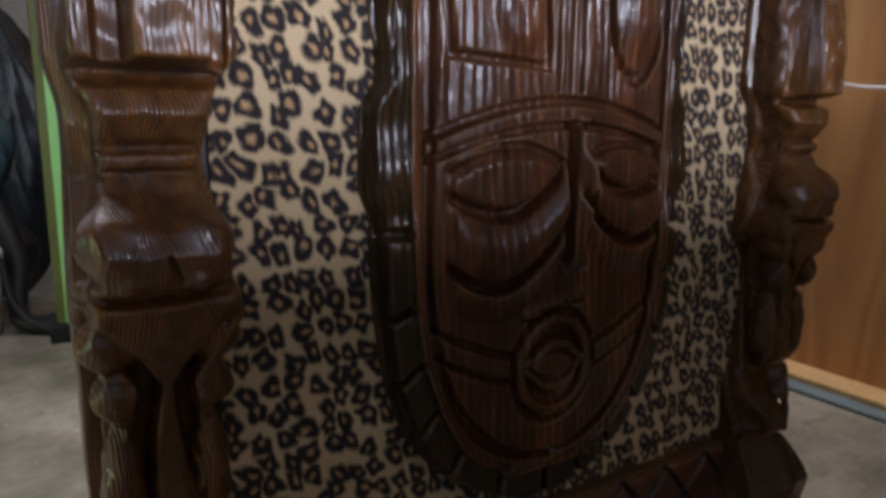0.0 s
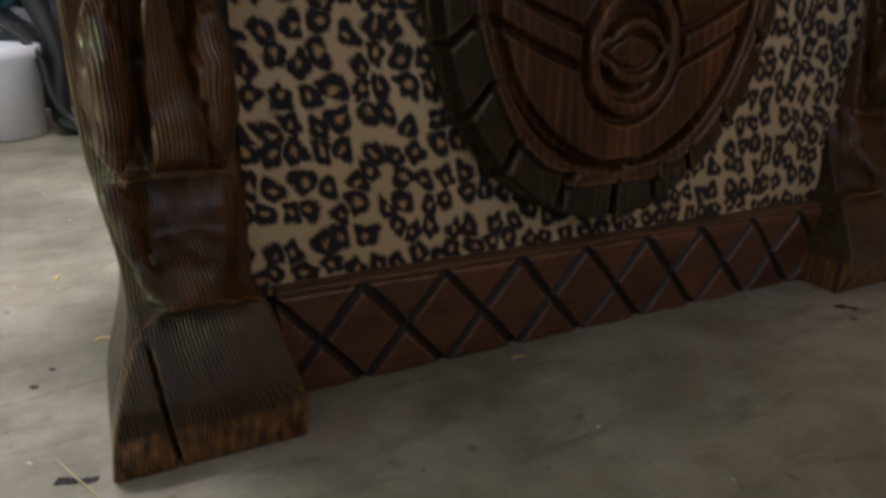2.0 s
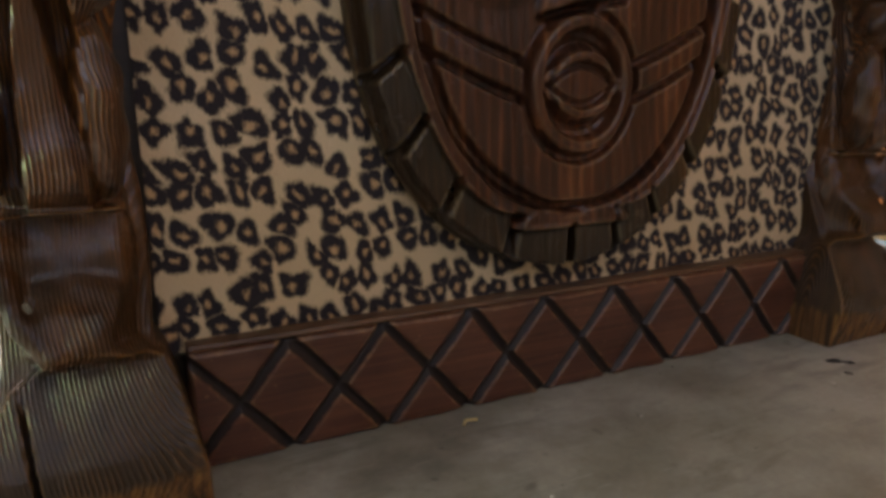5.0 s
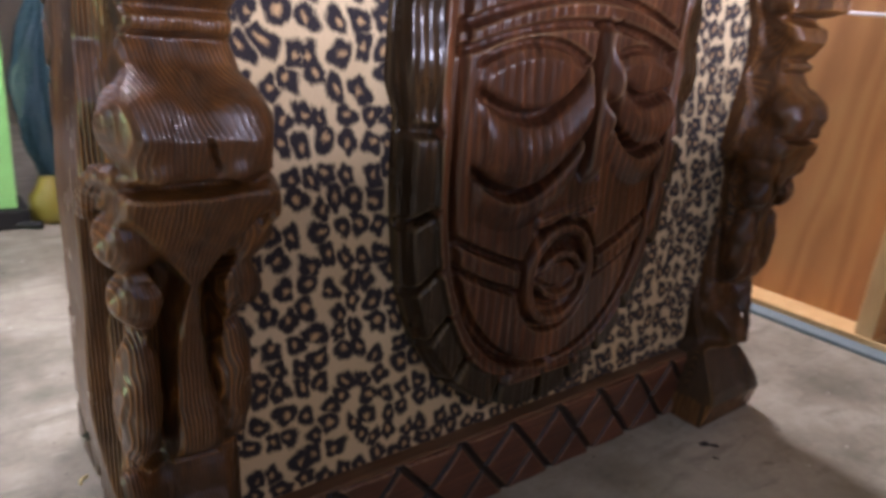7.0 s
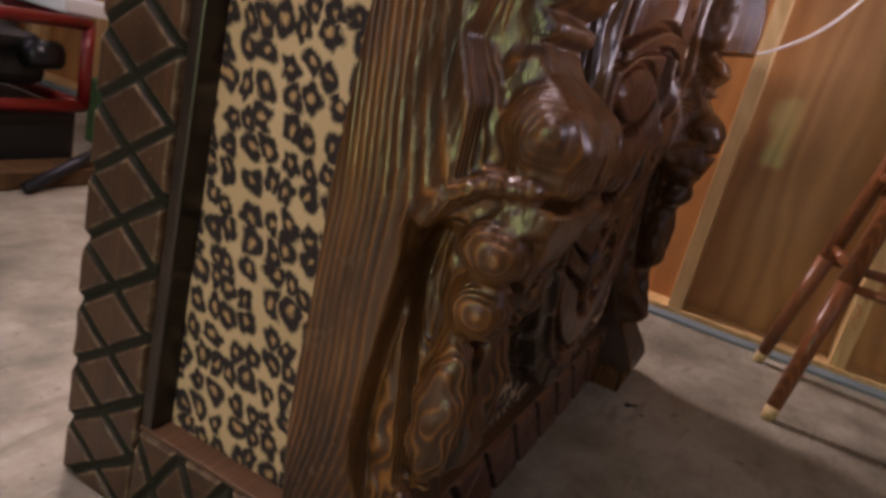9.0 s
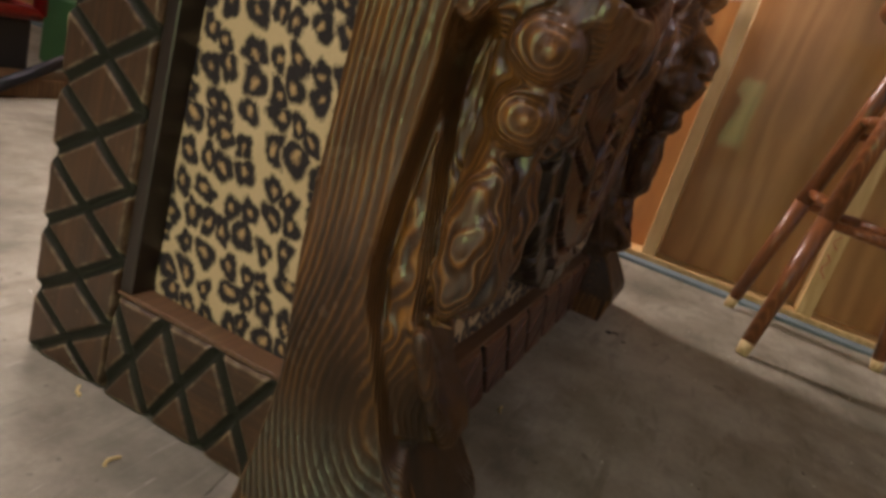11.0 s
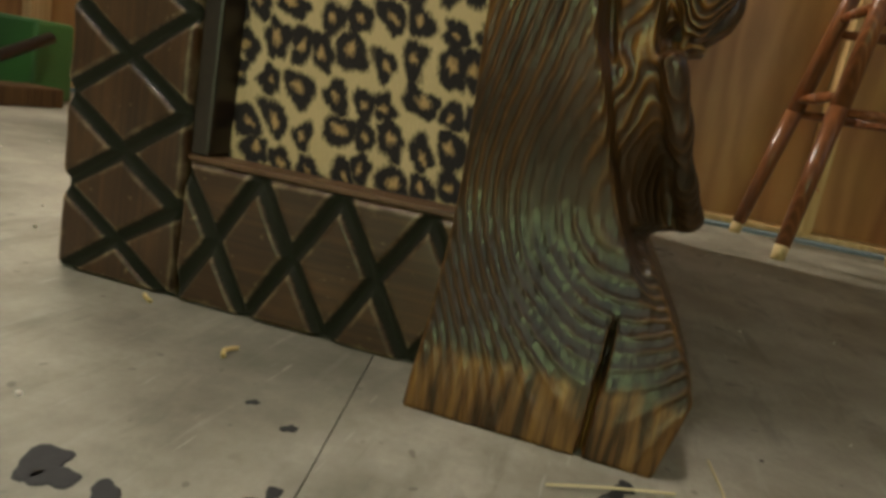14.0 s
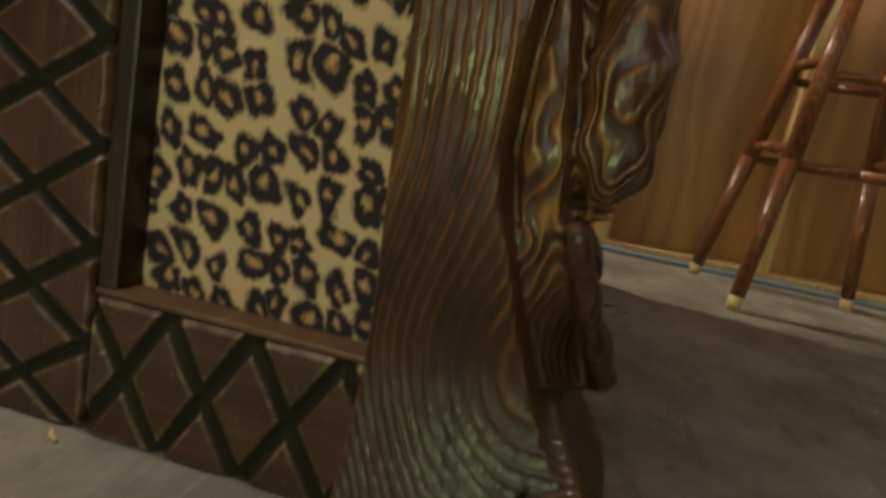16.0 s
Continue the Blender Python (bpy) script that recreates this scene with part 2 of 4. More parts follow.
def leopard(name):
    """Printed fur: broken dark rosettes round tan cores, on cream."""
    k = Nodes(name)
    p = k.coords()
    half = (0.5, 0.5, 0.5)
    warp = k.vmath("MULTIPLY", k.vmath("SUBTRACT", k.add("ShaderNodeTexNoise", None, Vector=p, Scale=32.0, Detail=0.0).outputs[1], half), (0.012, 0.012, 0.012))
    fuzz = k.vmath("MULTIPLY", k.vmath("SUBTRACT", k.add("ShaderNodeTexNoise", None, Vector=k.map(p, scale=(1, 1, 0.4)), Scale=520.0, Detail=1.0).outputs[1], half), (0.0034, 0.0034, 0.0066))
    s = k.add("ShaderNodeSeparateXYZ", None, Vector=k.map(k.vmath("ADD", k.vmath("ADD", p, warp), fuzz), scale=(1.0, 1.0, 0.84))).outputs
    across = k.math("ADD", k.math("SUBTRACT", s[0], s[1]), k.math("MULTIPLY", s[2], 0.25))
    flat = k.add("ShaderNodeCombineXYZ", None, X=across, Y=s[2]).outputs[0]

    def cells(where, scale, rand):
        v = k.tree.nodes.new("ShaderNodeTexVoronoi")
        v.voronoi_dimensions = "2D"
        v.inputs["Scale"].default_value = scale
        v.inputs["Randomness"].default_value = rand
        k.tree.links.new(where, v.inputs["Vector"])
        return v

    # each rosette is a thick broken ring of blobs round a small core
    v1 = cells(flat, 43.0, 0.50)
    c1 = k.add("ShaderNodeSeparateColor", None, Color=v1.outputs["Color"]).outputs
    local = k.vmath("SUBTRACT", flat, v1.outputs["Position"])
    core = v1.outputs["Distance"]
    xy = k.add("ShaderNodeSeparateXYZ", None, Vector=local).outputs
    turn = k.math("ARCTAN2", xy[1], xy[0])
    count = k.math("FLOOR", k.math("MULTIPLY_ADD", c1[2], 2.6, 3.0))
    lobe = k.math("COSINE", k.math("ADD", k.math("MULTIPLY", turn, count), k.math("MULTIPLY", c1[1], 40.0)))
    gap = k.ramp(k.math("COSINE", k.math("ADD", turn, k.math("MULTIPLY", c1[0], 50.0))), [(0.82, 0.0), (1.0, 1.0)])
    radius = k.math("ADD", k.math("MULTIPLY_ADD", c1[1], 0.05, 0.265), k.math("MULTIPLY", lobe, 0.025))
    thick = k.math("SUBTRACT", k.math("MULTIPLY_ADD", lobe, 0.036, 0.188), k.math("MULTIPLY", gap, 0.08))
    blot = k.math("SUBTRACT", k.noise(p, 80.0, 0.0), 0.5)
    field = k.math("SUBTRACT", k.math("ABSOLUTE", k.math("SUBTRACT", core, radius)), thick)
    field = k.math("ADD", field, k.math("MULTIPLY", blot, 0.12))
    dark = k.ramp(k.math("MULTIPLY_ADD", field, 4.0, 0.5), [(0.20, 1.0), (0.80, 0.0)])
    hair = k.noise(k.map(p, scale=(900, 900, 260)), 1.0, 2.0)
    ground = k.mix(k.noise(p, 9.0, 2.0), (0.54, 0.38, 0.19), (0.76, 0.60, 0.38))
    ground = k.mix(k.math("MULTIPLY", k.ramp(core, [(0.14, 1.0), (0.32, 0.0)]), 0.7), ground, (0.50, 0.25, 0.075))
    ground = k.mix(k.math("MULTIPLY", hair, 0.45), ground, (0.46, 0.32, 0.18))
    col = k.mix(dark, ground, k.mix(hair, (0.008, 0.006, 0.009), (0.022, 0.014, 0.016)))
    nap = k.noise(k.map(p, scale=(700, 700, 220)), 1.0, 3.0)
    return k.finish(col, 0.85, k.bump(nap, 0.7, 0.0016, k.bump(k.noise(p, 60.0, 2.0), 0.35, 0.003)), Sheen_Weight=0.08, Sheen_Roughness=0.4)


FUR = leopard("leopard_fur")


def plain(name, colour, rough=0.5, metal=0.0, scale=18.0, vary=0.25, bump=0.0006, coat=0.0):
    """Paint, plastic or metal with faint mottling, scuffs and a fine relief."""
    k = Nodes(name)
    p = k.coords()
    a, b = k.noise(p, scale, 4.0), k.noise(p, scale * 9, 3.0)
    low = tuple(c * (1 - vary) for c in colour)
    high = tuple(min(1, c * (1 + vary * 0.6)) for c in colour)
    col = k.mix(k.math("ADD", k.math("MULTIPLY", a, 0.7), k.math("MULTIPLY", b, 0.3)), low, high)
    ro = k.math("ADD", rough - 0.1, k.math("MULTIPLY", b, 0.2))
    return k.finish(col, ro, k.bump(b, 0.4, bump), Metallic=metal, Coat_Weight=coat)


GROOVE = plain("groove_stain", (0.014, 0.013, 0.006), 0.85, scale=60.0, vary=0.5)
RAILGROOVE = plain("rail_groove_stain", (0.020, 0.011, 0.008), 0.6, scale=60.0, vary=0.5)
GREEN = plain("green_paint", (0.30, 0.68, 0.22), 0.45)
DARKGREEN = plain("dark_green_plastic", (0.045, 0.15, 0.04), 0.45)
OLIVE = plain("olive_edge", (0.12, 0.14, 0.03), 0.6)
WHITEPLASTIC = plain("white_plastic", (0.78, 0.82, 0.88), 0.4, vary=0.12)
BLACKRUBBER = plain("black_rubber", (0.010, 0.010, 0.011), 0.55)
BLACKBAG = plain("black_plastic_film", (0.012, 0.018, 0.024), 0.28, bump=0.004)
GREYBAG = plain("grey_blue_film", (0.16, 0.19, 0.25), 0.35, bump=0.004)
TEALBAG = plain("teal_film", (0.035, 0.075, 0.095), 0.25, bump=0.004)
REDPAINT = plain("red_paint", (0.16, 0.006, 0.006), 0.35)
DARKMETAL = plain("dark_metal", (0.03, 0.03, 0.035), 0.35, 0.7)
YELLOW = plain("yellow_plastic", (0.26, 0.22, 0.03), 0.45)
CORD = plain("cord_white", (0.72, 0.70, 0.66), 0.45, vary=0.08)
WALLPAINT = plain("dusty_wall", (0.23, 0.215, 0.185), 0.8, scale=3.0)
GRASS = plain("grass_green", (0.07, 0.16, 0.03), 0.9, scale=1.5, vary=0.5)
CURB = plain("grey_concrete", (0.16, 0.21, 0.23), 0.85, scale=9.0)
TUBE = Nodes("tube_glow")
TUBE.finish((0.9, 0.9, 0.9), 0.5, Emission_Color=(1, 0.96, 0.9, 1), Emission_Strength=3.0)
TUBE = TUBE.mat


def plywood():
    k = Nodes("plywood")
    p = k.coords()
    wob = k.vmath("MULTIPLY", k.add("ShaderNodeTexNoise", None, Vector=k.map(p, scale=(1, 5, 1.1)), Scale=1.0, Detail=2.0).outputs[1], (0.3, 0.3, 0.3))
    q = k.map(k.vmath("ADD", p, wob), scale=(1, 1, 0.16))
    w = k.add("ShaderNodeTexWave", {"wave": "BANDS", "bands": "Y"}, Vector=q, Scale=5.0, Distortion=5.0, Detail=2.0, Detail_Scale=1.0).outputs[1]
    fine = k.noise(k.map(p, scale=(1, 160, 6)), 1.0, 3.0)
    col = k.ramp(k.math("ADD", k.math("MULTIPLY", w, 0.22), k.math("MULTIPLY", k.noise(k.map(p, scale=(1, 3.2, 1.2)), 2.2, 5.0, 0.6), 0.75)), [(0.2, (0.32, 0.13, 0.043)), (0.55, (0.50, 0.24, 0.078)), (0.95, (0.62, 0.36, 0.13))])
    v = k.add("ShaderNodeTexVoronoi", None, Vector=k.map(p, loc=(0, 0.117 * 2.2 - 0.5, -0.37 * 1.4 + 0.5), scale=(0, 2.2, 1.4)), Scale=1.0, Randomness=0.9).outputs[0]
    knot = k.ramp(v, [(0.02, 1.0), (0.035, 0.0)])
    col = k.mix(k.math("MULTIPLY", knot, 0.8), col, (0.05, 0.02, 0.01))
    col = k.mix(k.math("MULTIPLY", fine, 0.3), col, (0.24, 0.095, 0.028))
    return k.finish(col, 0.48, k.bump(fine, 0.3, 0.0006), Coat_Weight=0.12)


PLYWOOD = plywood()


def concrete():
    k = Nodes("concrete_floor")
    p = k.coords()
    big, mid, fine = k.noise(p, 1.9, 5.0, 0.6), k.noise(p, 8.0, 6.0, 0.7), k.noise(p, 170.0, 3.0)
    col = k.ramp(k.math("ADD", k.math("MULTIPLY", big, 0.5), k.math("MULTIPLY", mid, 0.5)), [(0.38, (0.155, 0.14, 0.105)), (0.5, (0.31, 0.285, 0.225)), (0.62, (0.46, 0.43, 0.36))])
    col = k.mix(k.math("MULTIPLY", fine, 0.4), col, (0.15, 0.135, 0.105))
    grime = k.ramp(k.noise(k.map(p, loc=(3, 1, 0)), 3.2, 5.0, 0.62), [(0.50, 0.0), (0.66, 1.0)])
    col = k.mix(k.math("MULTIPLY", grime, 0.65), col, (0.075, 0.075, 0.052))
    smear = k.ramp(k.noise(k.map(p, rot=(0, 0, 24), scale=(7, 30, 1)), 1.0, 5.0, 0.65, 0.6), [(0.54, 0.0), (0.70, 1.0)])
    col = k.mix(k.math("MULTIPLY", smear, 0.5), col, (0.10, 0.10, 0.07))
    for turn, sx, sy, amount in ((35, 5.5, 90, 0.13), (-20, 7.5, 120, 0.12), (80, 5.0, 75, 0.1)):
        scuff = k.ramp(k.noise(k.map(p, rot=(0, 0, turn), scale=(sx, sy, 1)), 1.0, 2.0), [(0.66, 0.0), (0.74, 1.0)])
        col = k.mix(k.math("MULTIPLY", scuff, amount), col, (0.55, 0.53, 0.48))
    for turn, amount in ((12, 0.35), (-48, 0.3), (66, 0.25)):
        fleck = k.ramp(k.noise(k.map(p, loc=(turn, 0, 0), rot=(0, 0, turn), scale=(16, 210, 1)), 1.0, 1.0), [(0.74, 0.0), (0.79, 1.0)])
        col = k.mix(k.math("MULTIPLY", fleck, amount), col, (0.58, 0.55, 0.47))
    pits = k.ramp(k.noise(p, 75.0, 1.0), [(0.73, 0.0), (0.77, 1.0)])
    col = k.mix(k.math("MULTIPLY", pits, 0.5), col, (0.06, 0.055, 0.042))
    spot = k.ramp(k.noise(p, 26.0, 2.0, 0.4), [(0.70, 0.0), (0.75, 1.0)])
    col = k.mix(k.math("MULTIPLY", spot, 0.45), col, (0.07, 0.065, 0.05))
    return k.finish(col, k.math("ADD", 0.42, k.math("MULTIPLY", mid, 0.4)), k.bump(fine, 0.35, 0.0012, k.bump(mid, 0.3, 0.003)))


CONCRETE = concrete()


# ---- mesh helpers ----
def mesh_object(name, bm, material, parent=None, smooth=False):
    data = bpy.data.meshes.new(name)
    bm.to_mesh(data)
    bm.free()
    if material is not None:
        data.materials.append(material)
    if smooth:
        data.polygons.foreach_set("use_smooth", [True] * len(data.polygons))
    ob = new(name, data)
    if parent is not None:
        ob.parent = parent
    return ob


def part(name, bm, material, parent, label="", smooth=False):
    ob = mesh_object(name, bm, material, parent, smooth)
    return tagged(ob, label) if label else ob


def thing(name, label, category, at=(0, 0, 0), group="", kind=""):
    ob = new(name)
    ob.matrix_world = pose(*at)
    return tagged(ob, label, category, group, kind)


def box(bm, lo, hi, bevel=0.0, m=None):
    size = [b - a for a, b in zip(lo, hi)]
    mid = [(a + b) / 2 for a, b in zip(lo, hi)]
    made = bmesh.ops.create_cube(bm, size=1.0, matrix=(m or Matrix()) @ Matrix.LocRotScale(mid, None, size))
    if bevel:
        edges = {e for v in made["verts"] for e in v.link_edges}
        bmesh.ops.bevel(bm, geom=list(edges), offset=bevel, segments=2, affect="EDGES", profile=0.5)
    return bm


def boxed(lo, hi, bevel=0.002):
    return box(bmesh.new(), lo, hi, bevel)


def rod(bm, a, b, ra, rb=None, sides=20):
    """A tapered round bar from a to b."""
    a, b = Vector(a), Vector(b)
    turn = (b - a).to_track_quat("Z", "Y").to_matrix().to_4x4()
    bmesh.ops.create_cone(bm, cap_ends=True, segments=sides, radius1=ra, radius2=ra if rb is None else rb, depth=(b - a).length, matrix=Matrix.Translation((a + b) / 2) @ turn)
    return bm


def lathe(bm, profile, sides=40, m=None):
    """A body turned round z from (radius, height) pairs."""
    m = m or Matrix()
    rings = [[bm.verts.new(m @ Vector((r * math.cos(i * math.tau / sides), r * math.sin(i * math.tau / sides), z))) for i in range(sides)] for r, z in profile]
    for a, b in zip(rings, rings[1:]):
        for i in range(sides):
            bm.faces.new((a[i], a[(i + 1) % sides], b[(i + 1) % sides], b[i]))
    bm.faces.new(list(reversed(rings[0])))
    bm.faces.new(rings[-1])
    return bm


def tube(bm, pts, radius, sides=10, steps=6, ridge=0.0):
    """A hose or cable along a smooth curve through pts."""
    P = [Vector(p) for p in pts]
    P = [2 * P[0] - P[1]] + P + [2 * P[-1] - P[-2]]
    line = []
    for i in range(1, len(P) - 2):
        a, b, c, d = P[i - 1:i + 3]
        for j in range(steps):
            t = j / steps
            line.append(0.5 * ((2 * b) + (c - a) * t + (2 * a - 5 * b + 4 * c - d) * t * t + (3 * b - a - 3 * c + d) * t ** 3))
    line.append(P[-2])
    rings, up = [], Vector((0.13, 0.31, 0.94))
    for i, p in enumerate(line):
        d = (line[min(i + 1, len(line) - 1)] - line[max(i - 1, 0)]).normalized()
        s = d.cross(up).normalized()
        u = s.cross(d)
        r = radius * (1 + (ridge if i % 2 else 0))
        rings.append([bm.verts.new(p + r * (math.cos(k * math.tau / sides) * s + math.sin(k * math.tau / sides) * u)) for k in range(sides)])
    for a, b in zip(rings, rings[1:]):
        for k in range(sides):
            bm.faces.new((a[k], a[(k + 1) % sides], b[(k + 1) % sides], b[k]))
    bm.faces.new(list(reversed(rings[0])))
    bm.faces.new(rings[-1])
    return bm


def grid_mesh(name, X, Y, Z, material, parent, wrap=False, caps=False, label="", flip=False):
    """A mesh over a grid of computed places (rows x columns)."""
    rows, cols = X.shape
    verts = np.stack([X, Y, Z], -1).reshape(-1, 3)
    idx = np.arange(rows * cols).reshape(rows, cols)
    a = idx[:-1] if wrap else idx[:-1, :-1]
    b = np.roll(idx, -1, 1)[:-1] if wrap else idx[:-1, 1:]
    c = np.roll(idx, -1, 1)[1:] if wrap else idx[1:, 1:]
    d = idx[1:] if wrap else idx[1:, :-1]
    faces = np.stack([a, b, c, d] if not flip else [d, c, b, a], -1).reshape(-1, 4).tolist()
    if caps:
        faces += [idx[0][::-1].tolist(), idx[-1].tolist()] if not flip else [idx[0].tolist(), idx[-1][::-1].tolist()]
    data = bpy.data.meshes.new(name)
    data.from_pydata(verts.tolist(), [], faces)
    data.materials.append(material)
    data.polygons.foreach_set("use_smooth", [True] * len(data.polygons))
    data.update()
    ob = new(name, data)
    if parent is not None:
        ob.parent = parent
    return tagged(ob, label) if label else ob


def step(e0, e1, x):
    t = np.clip((x - e0) / (e1 - e0), 0, 1)
    return t * t * (3 - 2 * t)


def band(x, centre, half, soft):
    """1 within half of the centre, falling to 0 over soft."""
    return 1 - step(half, half + soft, np.abs(x - centre))


def rough_field(a, b, seed, freq):
    """A smooth random field out of a few sines."""
    r = np.random.RandomState(seed)
    out = np.zeros_like(a)
    for i in range(7):
        f, g, ph = r.uniform(0.4, 1.3) * freq, r.uniform(-1, 1) * freq, r.uniform(0, 6.3)
        out += np.sin(f * a + g * b + ph)
    return out / 7


# ---- setting ----
def structure(name, bm, material, label, smooth=False):
    return tagged(mesh_object(name, bm, material, None, smooth), label, kind="structure")


# two slabs with an open joint between them
def slab(edge, far):
    bm = bmesh.new()
    joint = [(-3.2, 0.125 + 0.188 * -3.2 + edge), (1.62, 0.125 + 0.188 * 1.62 + edge)]
    pts = [(*joint[0], -0.01), (*joint[1], -0.01), (1.62, far, -0.01), (-3.2, far, -0.01)]
    low = [bm.verts.new(p) for p in pts]
    high = [bm.verts.new((p[0], p[1], 0.0)) for p in pts]
    bm.faces.new(high), bm.faces.new(low)
    for k in range(4):
        bm.faces.new((low[k], low[(k + 1) % 4], high[(k + 1) % 4], high[k]))
    bmesh.ops.recalc_face_normals(bm, faces=bm.faces)
    return bm


floor = structure("floor", boxed((-3.2, -3.0, -0.12), (1.62, 3.0, -0.0025), 0), CONCRETE, "worn grey concrete floor with scuffs and stains")
part("slab", slab(0.0005, 3.0), CONCRETE, floor)
part("slab", slab(-0.0005, -3.0), CONCRETE, floor)
structure("ceiling", boxed((-3.3, -3.1, 2.5), (1.72, 3.1, 2.6), 0), WALLPAINT, "plain dim ceiling over the workshop")
# unseen wall set near the bar; its sill keeps light off the lower front
bm = boxed((-3.3, -1.47, 0), (1.72, -1.35, 0.80), 0)
box(bm, (-3.3, -1.47, 0.80), (-0.9, -1.35, 2.5))
box(bm, (-0.9, -1.47, 2.1), (1.3, -1.35, 2.5))
box(bm, (1.3, -1.47, 0.80), (1.72, -1.35, 2.5))
structure("light_wall_south", bm, WALLPAINT, "unseen wall added near the bar, its long opening shaping the light")
# unseen wall, opened where the north lamp shines in
bm = boxed((-3.3, 3.0, 0), (1.72, 3.12, 0.95), 0)
box(bm, (-3.3, 3.0, 0.95), (-1.51, 3.12, 2.5))
box(bm, (-0.29, 3.0, 0.95), (1.72, 3.12, 2.5))
box(bm, (-1.51, 3.0, 1.96), (-0.29, 3.12, 2.5))
structure("wall_north", bm, WALLPAINT, "unseen plain wall with a window opening added for light")
# unseen wall; the door opening is added to let light in
bm = boxed((-3.32, -3.0, 0), (-3.2, -1.0, 2.5), 0)
box(bm, (-3.32, 1.1, 0), (-3.2, 3.0, 2.5))
box(bm, (-3.32, -1.0, 2.25), (-3.2, 1.1, 2.5))
structure("wall_west", bm, WALLPAINT, "unseen plain wall with a door opening added for light")
# unseen green ground, added for green light from the west
structure("ground", boxed((-40, -40, -0.3), (40, 40, -0.14), 0), GRASS, "unseen green ground outside, added to tint the light")
bm = bmesh.new()
for y0, y1 in ((-3.0, -1.27), (-1.266, -0.05), (-0.046, 1.17), (1.174, 3.0)):
    box(bm, (1.535, y0, 0.0105), (1.55, y1, 2.5))
box(bm, (1.55, -3.0, 0.0), (1.62, 3.0, 2.5))
structure("wall_east", bm, PLYWOOD, "varnished orange-brown plywood wall panelling")
structure("curb", boxed((1.40, -3.0, 0.0), (1.62, 3.0, 0.010), 0.003), CURB, "grey concrete curb below the plywood wall")
structure("sill_plate", boxed((1.445, -3.0, 0.0102), (1.534, 3.0, 0.024), 0.002), STUDWOOD, "pale timber sill plate on the concrete curb")
for i in range(-7, 8):
    y = -0.055 + 0.406 * i
    if -2.9 < y < 0.3 or 1.0 < y < 2.9:
        structure("wall_stud", boxed((1.45, y - 0.019, 0.0242), (1.534, y + 0.019, 2.498), 0.002), STUDWOOD, "pale pine wall stud against the plywood")
# unseen lamps with glowing diffusers, added where the three tube lights shine
for x, y, z, r in ((-0.10, 0.36, 1.75, 0.45), (-0.25, 1.9, 1.75, 0.6), (1.25, 1.7, 2.42, 0.6)):
    lamp = thing("added_tube_lamp", "unseen white tube lamp on thin hangers, added for light" if z < 2 else "unseen white tube lamp under the ceiling, added for light", "ceiling light", group="ceiling tubes")
    part("housing", boxed((x - 0.11, y - r - 0.03, z), (x + 0.11, y + r + 0.03, z + 0.049), 0.006), WHITEPLASTIC, lamp)
    part("diffuser", boxed((x - 0.07, y - r, z - 0.015), (x + 0.07, y + r, z - 0.001), 0.004), TUBE, lamp)
    if z < 2:
        for dy in (-0.35, 0.35):
            part("hanger", rod(bmesh.new(), (x, y + dy, z + 0.049), (x, y + dy, 2.499), 0.003), DARKMETAL, lamp)


# ---- the carved bar ----
MIDDLE = 0.457
bar = thing("carved_bar", "dark carved wooden tiki bar with leopard fur panels", "bar")


def carved_board(name, length, height, pitch, phase, m, material, groove, label="", thick=0.022, cut=0.0075, width=0.0062, seed=1):
    """A board with a row of crossed grooves; it runs along u, stands up along v, and faces -w."""
    nu, nv = int(length / 0.0013), int(height / 0.0013)
    u, v = np.meshgrid(np.linspace(0, length, nu), np.linspace(0, height, nv))
    wob = 0.0022 * rough_field(u, v, seed, 60)
    s = (u + wob + phase) / pitch
    tri = 2 * np.abs(s - np.floor(s + 0.5))
    slope = height / pitch * 2
    d1 = np.abs(v / height - tri) * height / math.sqrt(1 + slope ** 2)
    d2 = np.abs(v / height - (1 - tri)) * height / math.sqrt(1 + slope ** 2)
    w = width * (1 + 0.25 * rough_field(u, v, seed + 5, 45))
    g = np.maximum(1 - np.clip((d1 - 0.2 * w) / w, 0, 1), 1 - np.clip((d2 - 0.2 * w) / w, 0, 1))
    depth = cut * g * (0.85 + 0.2 * rough_field(u, v, seed + 9, 80)) + 0.0006 * rough_field(u, v, seed + 2, 110)
    edge = np.minimum(np.minimum(u, length - u), np.minimum(v, height - v))
    depth = depth + 0.004 * (1 - step(0, 0.004, edge)) ** 2
    # worn lower and upper edges
    vv = v + 0.0018 * rough_field(u, v, seed + 3, 90) * (1 - step(0, 0.03, np.minimum(v, height - v)))
    w0 = depth
    U = np.concatenate([u[:1], u, u[-1:]])
    V = np.concatenate([vv[:1], vv, vv[-1:]])
    W = np.concatenate([np.full_like(w0[:1], thick), w0, np.full_like(w0[:1], thick)])
    U = np.concatenate([U[:, :1], U, U[:, -1:]], 1)
    V = np.concatenate([V[:, :1], V, V[:, -1:]], 1)
    W = np.concatenate([np.full_like(W[:, :1], thick), W, np.full_like(W[:, :1], thick)], 1)
    ob = grid_mesh(name, U, W, V, material, bar, label=label)
    ob.data.materials.append(groove)
    G = np.pad(g, 1)
    inside = (np.minimum(np.minimum(G[:-1, :-1], G[1:, :-1]), np.minimum(G[:-1, 1:], G[1:, 1:])) > 0.12).astype(np.int32).ravel()
    ob.data.polygons.foreach_set("material_index", inside)
    ob.matrix_local = m
    return ob


